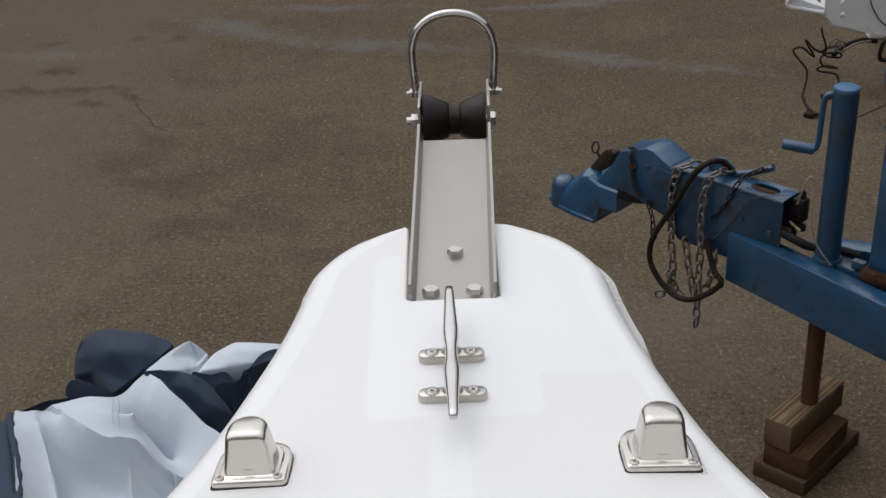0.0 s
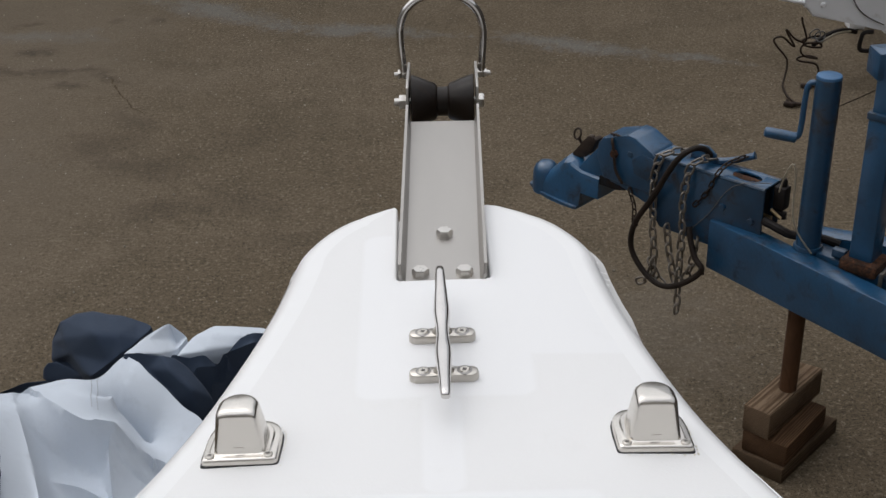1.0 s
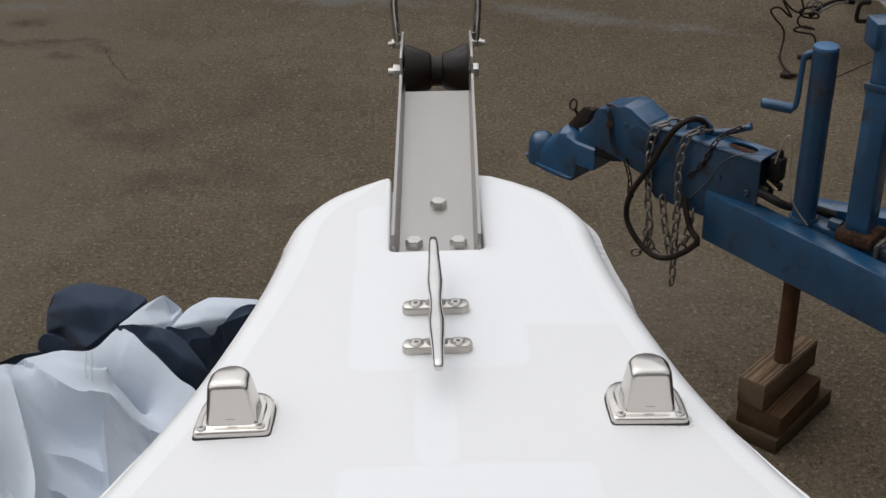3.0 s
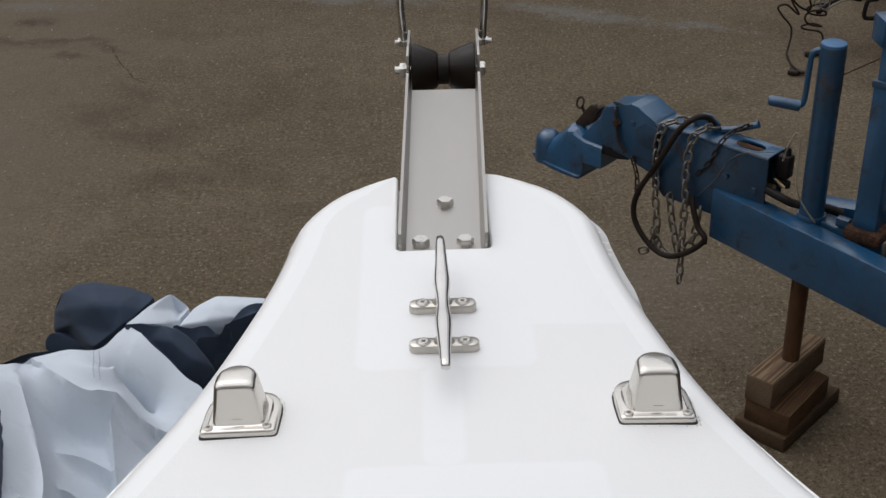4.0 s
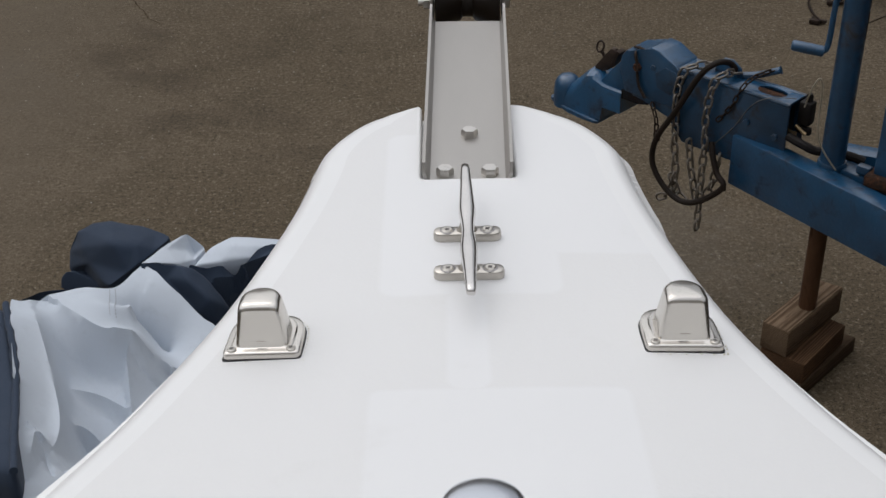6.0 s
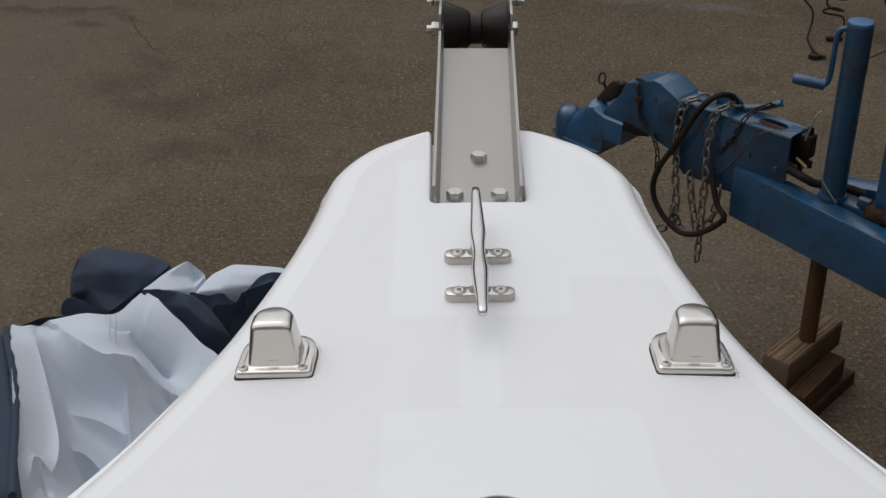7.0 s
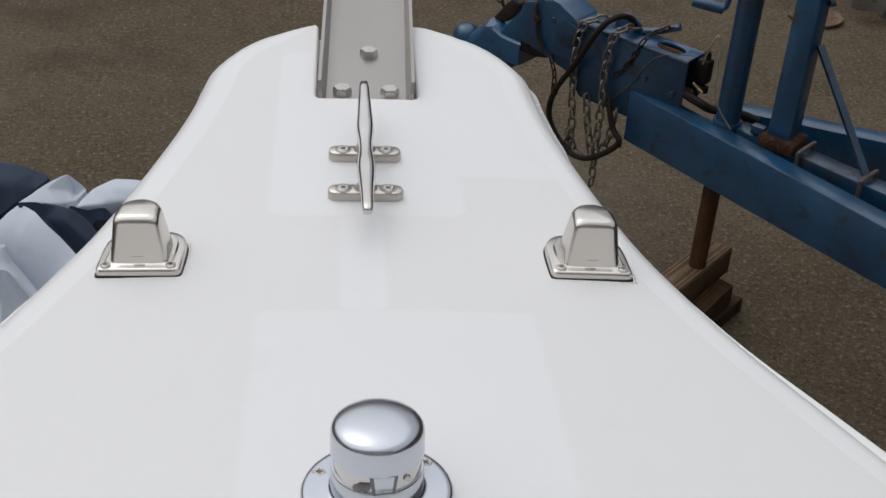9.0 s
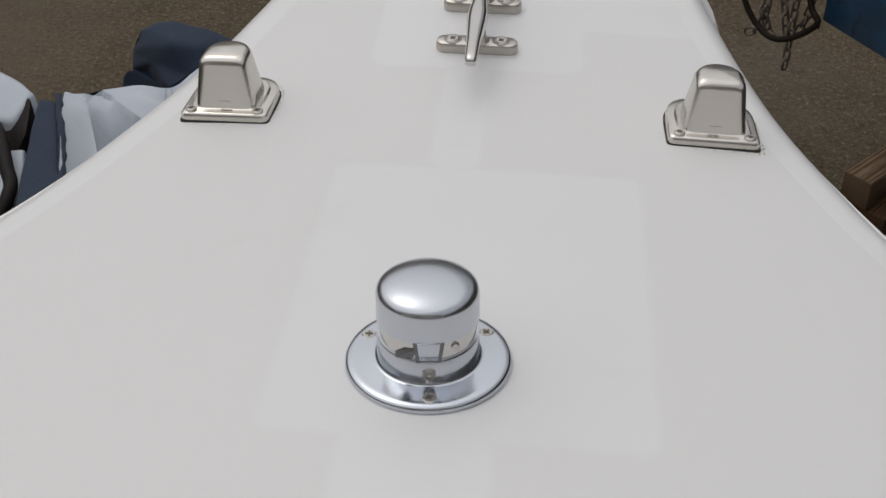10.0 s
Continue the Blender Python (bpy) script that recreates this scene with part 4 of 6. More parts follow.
tpart("tongue_beam", beam((0.80, 1.705), (0.66, -0.75), 2.0, 0.050, 0.44, 0.508), BLUE_WORN, label="blue box-section centre beam")

# actuator: an open-ended channel over the tongue, with a slotted top
wide, wall = 0.075, 0.005
for v0 in (0.0, wide - wall):
    bm = bmesh.new()
    prism(bm, [(0.0, 0.500), (0.0, 0.612), (0.004, 0.618), (0.42, 0.618), (0.42, 0.510), (0.39, 0.508), (0.313, 0.487), (0.268, 0.436), (0.12, 0.434), (0.12, 0.500)], "y", v0, v0 + wall, 0.001)
    tube(bm, [(0.001, v0 + (0.004 if v0 == 0.0 else 0.001), 0.6132), (0.29, v0 + (0.004 if v0 == 0.0 else 0.001), 0.6132)], 0.0052, 12)
    tpart("actuator_side", bm, BLUE_WORN, tongue=True)
for u0, u1, v0, v1 in ((0.003, 0.032, 0.004, 0.071), (0.102, 0.42, 0.004, 0.071), (0.032, 0.102, 0.004, 0.018), (0.032, 0.102, 0.058, 0.071)):
    bm = bmesh.new()
    box(bm, (u1 - u0, v1 - v0, 0.005), ((u0 + u1) / 2, (v0 + v1) / 2, 0.6145), 0.0006)
    tpart("actuator_top", bm, BLUE, tongue=True, label="slotted blue top plate")
for u, v in ((0.032, 0.018), (0.032, 0.058), (0.102, 0.018), (0.102, 0.058)):
    su, sv = (1 if u < 0.06 else -1), (1 if v < 0.04 else -1)
    bm = bmesh.new()
    prism(bm, [(u, v), (u + su * 0.020, v), (u + su * 0.006, v + sv * 0.006), (u, v + sv * 0.016)], "z", 0.613, 0.6168)
    tpart("slot_corner", bm, BLUE, tongue=True)
bm = bmesh.new()
lathe(bm, [(0.016, 0), (0.018, 0.002), (0.018, 0.075), (0.016, 0.078)], 24, (0.03, 0.038, 0.598), Matrix.Rotation(radians(90), 4, "Y"))
tpart("push_rod", bm, RUST, tongue=True, label="rusty push rod inside the slot")
# near-black block fills the open channel, its inner shade put into the colour
bm = bmesh.new()
box(bm, (0.05, 0.06, 0.08), (0.045, 0.0375, 0.55), 0.006)
tpart("actuator_hollow_shade", bm, SHADE, tongue=True)
bm = bmesh.new()
box(bm, (0.030, 0.030, 0.056), (-0.016, 0.050, 0.588), 0.006)
lathe(bm, [(0.008, 0), (0.008, 0.012), (0.005, 0.018)], 14, (-0.018, 0.050, 0.616))
box(bm, (0.034, 0.012, 0.018), (-0.018, 0.044, 0.548), 0.003)
tpart("brake_switch", bm, BLACK_HOSE, tongue=True, label="dark brake line switch")
bm = bmesh.new()
hexagon(bm, 0.013, 0, 0.02, (-0.006, 0.03, 0.538), Matrix.Rotation(radians(90), 4, "Y"))
lathe(bm, [(0.004, 0), (0.004, 0.03)], 10, (-0.03, 0.03, 0.545), Matrix.Rotation(radians(60), 4, "Y"))
tpart("brake_fitting", bm, BRASS, tongue=True, label="brass brake fitting")
for u, z in ((0.026, 0.532), (0.10, 0.545), (0.36, 0.60)):
    bm = bmesh.new()
    hexagon(bm, 0.014, 0, 0.007, (u, 0.0, z), Matrix.Rotation(radians(90), 4, "X"))
    tpart("bolt", bm, BLUE_WORN, tongue=True)

# raised saddle over the actuator
bm = bmesh.new()
prism(bm, [(0.288, 0.612), (0.300, 0.621), (0.345, 0.645), (0.372, 0.648), (0.392, 0.634), (0.440, 0.624), (0.456, 0.604), (0.460, 0.570), (0.440, 0.515), (0.300, 0.515), (0.288, 0.560)], "y", -0.004, 0.079, 0.004)
tpart("saddle", bm, BLUE, tongue=True, label="raised blue pressed-steel saddle")
bm = bmesh.new()
prism(bm, [(0.285, 0.590), (0.289, 0.606), (0.325, 0.612), (0.352, 0.590), (0.345, 0.556), (0.305, 0.548)], "y", -0.0085, -0.0045, 0.001)
tpart("saddle_plate", bm, BLUE_WORN, tongue=True)
bm = bmesh.new()
hexagon(bm, 0.018, 0, 0.010, (0.405, -0.004, 0.590), Matrix.Rotation(radians(90), 4, "X"))
tpart("bolt", bm, RUST, tongue=True)
bm = bmesh.new()
tube(bm, spline([(0.418, 0.010, 0.628), (0.412, -0.008, 0.622), (0.405, -0.010, 0.600), (0.402, -0.010, 0.575), (0.395, -0.010, 0.545), (0.375, -0.010, 0.520)], 6), 0.0035, 7)
tube(bm, spline([(0.430, 0.012, 0.629), (0.410, 0.006, 0.634), (0.392, 0.004, 0.632)], 5), 0.0028, 7)
tpart("tie_wire", bm, DARK_IRON, tongue=True, label="dark twisted wire")

# added plate: the shade between saddle and coupler painted dark, with its rust
bm = bmesh.new()
prism(bm, [(0.372, 0.498), (0.380, 0.585), (0.400, 0.606), (0.432, 0.602), (0.446, 0.560), (0.438, 0.500), (0.405, 0.490)], "y", 0.0005, 0.0045, 0.0012)
tpart("gap_shade_plate", bm, surface("rusty_gap_shade", (0.014, 0.020, 0.030), 0.75, 0.1, 0.5, 22, 160, 0.0012, (0.034, 0.017, 0.010), 0.55, spec=0.25), tongue=True, label="dark rust-streaked plate standing for the shaded gap")

# coupler: pressed skirt, neck and ball socket
bm = bmesh.new()
layers = []
for u, crown, edge, hw, low in ((0.452, 0.512, 0.506, 0.0405, 0.450), (0.508, 0.514, 0.508, 0.0405, 0.450), (0.512, 0.516, 0.509, 0.0405, 0.414), (0.541, 0.530, 0.519, 0.0405, 0.412), (0.566, 0.530, 0.506, 0.0385, 0.412), (0.584, 0.514, 0.486, 0.037, 0.410), (0.610, 0.488, 0.456, 0.034, 0.409), (0.640, 0.460, 0.432, 0.030, 0.408), (0.670, 0.430, 0.418, 0.024, 0.408), (0.686, 0.414, 0.411, 0.016, 0.408)):
    ring = [(u, 0.0375 - hw, low), (u, 0.0375 - hw, low + (edge - low) * 0.82), (u, 0.0375 - hw * 0.97, edge - 0.002), (u, 0.0375 - hw * 0.86, edge + (crown - edge) * 0.35)]
    ring += [(u, 0.0375 - hw * 0.45, edge + (crown - edge) * 0.85), (u, 0.0375, crown), (u, 0.0375 + hw * 0.45, edge + (crown - edge) * 0.85)]
    ring += [(u, 0.0375 + hw * 0.86, edge + (crown - edge) * 0.35), (u, 0.0375 + hw * 0.97, edge - 0.002), (u, 0.0375 + hw, low + (edge - low) * 0.82), (u, 0.0375 + hw, low)]
    layers.append(ring)
stack(bm, layers)
nose = tpart("coupler", bm, BLUE, tongue=True, label="blue pressed-steel ball coupler", smooth=28)
bm = bmesh.new()
prism(bm, [(0.532, 0.500), (0.518, 0.517), (0.479, 0.558), (0.449, 0.606), (0.436, 0.615), (0.395, 0.619), (0.368, 0.615), (0.368, 0.522), (0.46, 0.505)], "y", 0.005, 0.070, 0.005)
tpart("coupler_neck", bm, BLUE, nose, tongue=True)
bm = bmesh.new()
rim = [(0.515, -0.007), (0.525, -0.011), (0.560, -0.010), (0.612, -0.005), (0.660, 0.008), (0.696, 0.027), (0.702, 0.0375), (0.696, 0.048), (0.660, 0.067), (0.612, 0.081), (0.560, 0.085), (0.515, 0.082)]
prism(bm, rim, "z", 0.402, 0.411, 0.0025)
tpart("coupler_rim", bm, BLUE, nose, tongue=True)
bm = bmesh.new()
lathe(bm, [(0.0345, -0.055), (0.0340, -0.010), (0.0325, 0.004), (0.0275, 0.016), (0.0195, 0.024), (0.009, 0.0275)], 28, (0.650, 0.0375, 0.456))
tpart("ball_socket", bm, BLUE, nose, tongue=True)
# near-black block stands for a square hole, its shade put into the colour
bm = bmesh.new()
box(bm, (0.050, 0.073, 0.024), (0.429, 0.0375, 0.502), 0.002)
tpart("coupler_hole_shade", bm, SHADE, tongue=True)
# latch
bm = bmesh.new()
prism(bm, [(0.520, 0.535), (0.500, 0.552), (0.494, 0.578), (0.503, 0.594), (0.514, 0.594), (0.526, 0.578), (0.560, 0.535), (0.555, 0.520)], "y", 0.030, 0.046, 0.002)
box(bm, (0.012, 0.026, 0.040), (0.496, 0.038, 0.576), 0.002, m=Matrix.Rotation(radians(-24), 4, "Y"))
latch = tpart("latch", bm, DARK_IRON, nose, tongue=True, label="dark steel coupler latch")
bm = bmesh.new()
ring = [(0.550 + 0.010 * math.cos(a), 0.036 + 0.004 * math.sin(a), 0.588 + 0.013 * math.sin(a)) for a in (2 * math.pi * k / 20 for k in range(20))]
tube(bm, ring, 0.0028, 8, True)
tube(bm, spline([(0.545, 0.037, 0.576), (0.536, 0.038, 0.562), (0.528, 0.038, 0.550)], 4), 0.004, 8)
tpart("pull_ring", bm, DARK_IRON, nose, tongue=True)
# hook plate and lever on the top
bm = bmesh.new()
prism(bm, [(0.155, 0.617), (0.158, 0.640), (0.180, 0.656), (0.205, 0.654), (0.222, 0.636), (0.226, 0.617)], "y", 0.046, 0.052, 0.0015)
lever = tpart("hook_plate", bm, BLUE, tongue=True)
bm = bmesh.new()
tube(bm, spline([(0.160, 0.055, 0.622), (0.130, 0.066, 0.628), (0.098, 0.080, 0.640), (0.080, 0.088, 0.648)], 5), [0.008] * 15 + [0.010], 10)
tpart("lever", bm, BLUE, tongue=True)

# jack: outer tube, crank, inner post
bm = bmesh.new()
lathe(bm, [(0.0262, 0.470), (0.0265, 0.474), (0.0265, 0.898), (0.0250, 0.903), (0.0225, 0.905)], 36, (0.8265, 1.691, 0))
jack = tpart("jack_tube", bm, BLUE_WORN, label="blue jack tube with worn rusty patches")
bm = bmesh.new()
lathe(bm, [(0.0300, 0.500), (0.0315, 0.503), (0.0315, 0.512), (0.0300, 0.515)], 30, (0.8265, 1.691, 0))
tpart("jack_collar", bm, BLUE_WORN, jack)
bm = bmesh.new()
tube(bm, spline([(0.812, 1.696, 0.885), (0.797, 1.700, 0.890), (0.788, 1.703, 0.880), (0.7855, 1.7035, 0.850), (0.784, 1.704, 0.790), (0.780, 1.705, 0.768), (0.770, 1.708, 0.764)], 6), 0.0062, 10)
crank = tpart("crank_handle", bm, BLUE, jack, label="bent blue crank")
bm = bmesh.new()
m = Matrix.Translation((0.7775, 1.706, 0.7635)) @ Vector((-0.070, 0.019, 0.010)).to_track_quat("Z", "Y").to_matrix().to_4x4()
lathe(bm, [(0.0095, 0.0), (0.0115, 0.002), (0.0118, 0.030), (0.0113, 0.062), (0.0095, 0.0665), (0.006, 0.068)], 20, m=m)
tpart("grip", bm, BLUE, jack, label="blue cylindrical grip")
bm = bmesh.new()
lathe(bm, [(0.0195, 0.1285), (0.0200, 0.131), (0.0200, 0.480)], 30, (0.823, 1.692, 0))
tpart("jack_post", bm, POST_RUST, jack, label="rusty inner post of the jack")
bm = bmesh.new()
lathe(bm, [(0.0262, 0.902), (0.0268, 0.905), (0.0255, 0.9085), (0.0225, 0.9100), (0.010, 0.9105), (0.0005, 0.9105)], 36, (0.8265, 1.691, 0))
tpart("jack_cap", bm, surface("pale_blue_paint", (0.05, 0.135, 0.26), 0.45, 0, 0.2, 20, 140, 0.0004, spec=0.45), jack, label="pale blue cap")
bm = bmesh.new()
for z0, z1, a0, a1 in ((0.868, 0.893, -30, 12), (0.800, 0.862, -38, 4)):
    n = 8
    low, high = [], []
    for k in range(n + 1):
        a = radians(a0 + (a1 - a0) * k / n)
        w = 0.006 * noise.noise(Vector((k * 0.9, z0 * 40, 3)))
        low.append(bm.verts.new((0.8265 + 0.0269 * math.cos(a), 1.691 + 0.0269 * math.sin(a), z0 + w)))
        high.append(bm.verts.new((0.8265 + 0.0269 * math.cos(a), 1.691 + 0.0269 * math.sin(a), z1 - w)))
    for k in range(n):
        bm.faces.new((low[k], low[k + 1], high[k + 1], high[k]))
tpart("rust_scale", bm, RUST, jack, label="flaking rust on the jack tube")

# winch post with collar, arm and brace
post_turn = Matrix.Rotation(math.atan2(-0.66, 0.75), 4, "Z")
bm = bmesh.new()
box(bm, (0.052, 0.058, 0.36), (0.926, 1.611, 0.680), 0.005, m=post_turn)
winch = tpart("winch_post", bm, BLUE, label="blue square winch post")
bm = bmesh.new()
box(bm, (0.044, 0.049, 0.14), (0.926, 1.611, 0.90), 0.004, m=post_turn)
tpart("post_top", bm, BLUE, winch)
bm = bmesh.new()
box(bm, (0.058, 0.064, 0.016), (0.926, 1.611, 0.852), 0.003, m=post_turn)
tpart("post_collar", bm, BLUE_WORN, winch)
bm = bmesh.new()
hexagon(bm, 0.013, 0, 0.012, (0.955, 1.600, 0.825), Matrix.Rotation(radians(90), 4, "Y"))
tpart("collar_bolt", bm, BLUE_WORN, winch)
tpart("winch_arm", beam((0.890, 1.598), (0.998, 0.055), 0.75, 0.06, 0.928, 0.985), BLUE, winch, label="blue horizontal arm")
bm = bmesh.new()
tube(bm, [(0.955, 1.598, 0.735), (1.050, 1.448, 0.520)], 0.0095, 4)
tpart("brace", bm, BLUE_WORN, winch, label="diagonal blue brace")
bm = bmesh.new()
box(bm, (0.085, 0.080, 0.030), (0.924, 1.604, 0.512), 0.008, m=post_turn)
tpart("post_foot", bm, RUST, winch, label="rusty foot of the post")
for cx, cy, a in ((0.962, 1.560, -48), (1.056, 1.445, -48)):
    bm = bmesh.new()
    w = Vector((math.cos(radians(a + 90)), math.sin(radians(a + 90)), 0))
    c = Vector((cx, cy, 0))
    pts = [c - w * 0.032 + Vector((0, 0, 0.44)), c - w * 0.032 + Vector((0, 0, 0.510)), c - w * 0.026 + Vector((0, 0, 0.518)), c + w * 0.026 + Vector((0, 0, 0.518)), c + w * 0.032 + Vector((0, 0, 0.510)), c + w * 0.032 + Vector((0, 0, 0.44))]
    tube(bm, spline(pts, 4), 0.005, 8)
    tpart("u_bolt", bm, CHAIN_STEEL, label="grey steel U-bolt")
bm = bmesh.new()
box(bm, (0.03, 0.02, 0.02), (0.878, 1.632, 0.522), 0.003, m=post_turn)
tpart("bracket", bm, BLUE_WORN)
# wiring on the tongue
bm = bmesh.new()
tube(bm, [TONGUE @ Vector(p) for p in spline([(0.002, 0.03, 0.622), (0.03, 0.012, 0.622), (0.055, -0.003, 0.618), (0.093, -0.004, 0.587), (0.132, -0.004, 0.520), (0.178, -0.004, 0.462)], 8)], 0.0012, 6)
tpart("brake_line", bm, WIRE_GREY, label="thin grey brake line")
bm = bmesh.new()
tube(bm, spline([(0.752, 1.70, 0.640), (0.752, 1.672, 0.690), (0.762, 1.662, 0.722), (0.771, 1.660, 0.700), (0.774, 1.660, 0.610), (0.790, 1.660, 0.560), (0.826, 1.660, 0.507)], 8), 0.0019, 7)
tpart("brake_line", bm, WIRE_PALE, label="pale looped brake line")
bm = bmesh.new()
tube(bm, spline([(0.742, 1.76, 0.540), (0.775, 1.73, 0.530), (0.80, 1.725, 0.520), (0.86, 1.715, 0.515), (0.90, 1.70, 0.505)], 6), 0.010, 10)
tpart("cable", bm, BLACK_HOSE, label="black cable along the tongue")

# hose over the coupler
bm = bmesh.new()
hose = [(0.172, 0.048, 0.634), (0.176, 0.020, 0.660), (0.190, -0.014, 0.664), (0.220, -0.030, 0.626), (0.272, -0.030, 0.525), (0.317, -0.030, 0.444), (0.329, -0.028, 0.380), (0.305, -0.028, 0.334), (0.260, -0.028, 0.302), (0.217, -0.028, 0.301), (0.170, -0.028, 0.329), (0.126, -0.028, 0.379), (0.148, -0.025, 0.404), (0.167, -0.020, 0.443), (0.179, -0.012, 0.471)]
tube(bm, [FRAME @ TONGUE @ Vector(p) for p in spline(hose, 7)], 0.0070, 10)
for k, tt in ((5, 0.012), (11, 0.012)):
    p = FRAME @ TONGUE @ Vector(hose[k])
    box(bm, (tt, tt, 0.02), p, 0.002)
tagged(part("breakaway_hose", bm, surface("weathered_hose", (0.022, 0.015, 0.011), 0.6, 0, 0.4, 20, 200, 0.0004, spec=0.25)), "black rubber hose looped over the trailer coupler", "hose")


# chains: one link mesh, each link an object
def link_mesh(name, long, wide, thick, material):
    bm = bmesh.new()
    s, r = (long - wide) / 2, wide / 2 - thick
    pts = []
    for k in range(14):
        a = math.pi * 2 * k / 14
        pts.append(((s if math.cos(a) > 0 else -s) + (r + thick / 2) * math.cos(a), (r + thick / 2) * math.sin(a), 0))
    tube(bm, pts, thick / 2, 6, True)
    me = bpy.data.meshes.new(name)
    for f in bm.faces:
        f.smooth = True
    bm.to_mesh(me)
    bm.free()
    me.materials.append(material)
    return me


def make_chain(path, label, me, pitch, material=None, tongue=True):
    m = FRAME @ TONGUE if tongue else Matrix()
    pts = [m @ Vector(p) for p in spline(path, 12)]
    root = thing("safety_chain", pts[0], label, "chain", "chains on the coupler")
    run, k, last = 0.0, 0, None
    for a, b in zip(pts, pts[1:]):
        seg = (b - a).length
        while run + seg >= pitch * k and seg > 0:
            p = a + (b - a) * ((pitch * k - run) / seg)
            way = (b - a).normalized()
            spin = 90 * (k % 2) + 20 * noise.noise(p * 40)
            o = new("link", me)
            o.parent = root
            o.matrix_basis = Matrix.Translation(p - pts[0]) @ way.to_track_quat("X", "Z").to_matrix().to_4x4() @ Matrix.Rotation(radians(spin), 4, "X")
            k += 1
        run += seg
    return root


LINK = link_mesh("link", 0.034, 0.0225, 0.0062, CHAIN_STEEL)
DARK_LINK = link_mesh("dark_link", 0.024, 0.0135, 0.0040, DARK_IRON)
make_chain([(0.235, 0.045, 0.630), (0.255, 0.010, 0.632), (0.269, -0.012, 0.622), (0.281, -0.012, 0.586), (0.286, -0.012, 0.546), (0.281, -0.012, 0.496), (0.280, -0.012, 0.436), (0.272, -0.012, 0.380), (0.272, -0.012, 0.325), (0.29, -0.014, 0.29), (0.310, -0.016, 0.275)], "galvanised safety chain hanging over the blue coupler", LINK, 0.0245)
make_chain([(0.165, 0.040, 0.632), (0.170, 0.0, 0.640), (0.182, -0.018, 0.625), (0.192, -0.020, 0.577), (0.196, -0.020, 0.513), (0.192, -0.020, 0.462), (0.192, -0.020, 0.410), (0.192, -0.020, 0.357), (0.191, -0.020, 0.289), (0.191, -0.020, 0.222)], "galvanised safety chain hanging straight from the coupler", LINK, 0.0245)
make_chain([(0.242, -0.006, 0.440), (0.233, -0.008, 0.392), (0.220, -0.010, 0.350), (0.206, -0.012, 0.312), (0.185, -0.012, 0.322), (0.171, -0.010, 0.353), (0.158, -0.008, 0.410), (0.157, -0.006, 0.440)], "loop of galvanised chain under the blue coupler", LINK, 0.0245)
make_chain([(0.285, 0.0, 0.330), (0.262, -0.004, 0.300), (0.240, -0.006, 0.290)], "short end of galvanised chain under the coupler", LINK, 0.0245)
make_chain([(0.095, 0.080, 0.646), (0.112, 0.03, 0.640), (0.120, -0.004, 0.622), (0.142, -0.007, 0.569), (0.178, -0.007, 0.520)], "thin rusty chain hooked to the coupler lever", DARK_LINK, 0.0175)
make_chain([(0.352, -0.008, 0.505), (0.338, -0.009, 0.470), (0.336, -0.009, 0.430)], "thin rusty chain hanging under the coupler", DARK_LINK, 0.0175)

# ---- timber under the jack ----
def make_block(size, centre, turn, label, seed, tilt=0.0):
    bm = bmesh.new()
    box(bm, size, (0, 0, size[2] / 2), 0.0035, 2)
    r = random.Random(seed)
    for v in bm.verts:
        v.co += Vector((r.uniform(-1, 1), r.uniform(-1, 1), r.uniform(-1, 1))) * 0.0008
        if v.co.x > size[0] * 0.4:
            v.co.x += 0.006 * math.sin(v.co.y * 70 + seed)
    ob = part("timber_block", bm, (DARK_TIMBER, RED_TIMBER, TIMBER)[seed - 1])
    ob.matrix_basis = Matrix.Translation(centre) @ Matrix.Rotation(radians(turn), 4, "Z") @ Matrix.Rotation(radians(tilt), 4, "Y")
    return tagged(ob, label, "timber block", "blocks under the jack")


make_block((0.258, 0.130, 0.0405), (0.813, 1.6376, 0.0), 46.0, "dark timber plank lying flat on the asphalt", 1)
make_block((0.2075, 0.109, 0.0555), (0.8045, 1.6225, 0.0408), 48.3, "reddish brown timber block stacked on a plank", 2)
make_block((0.241, 0.068, 0.0700), (0.799, 1.646, 0.0966), 46.4, "grey-brown grained timber block under the jack post", 3)

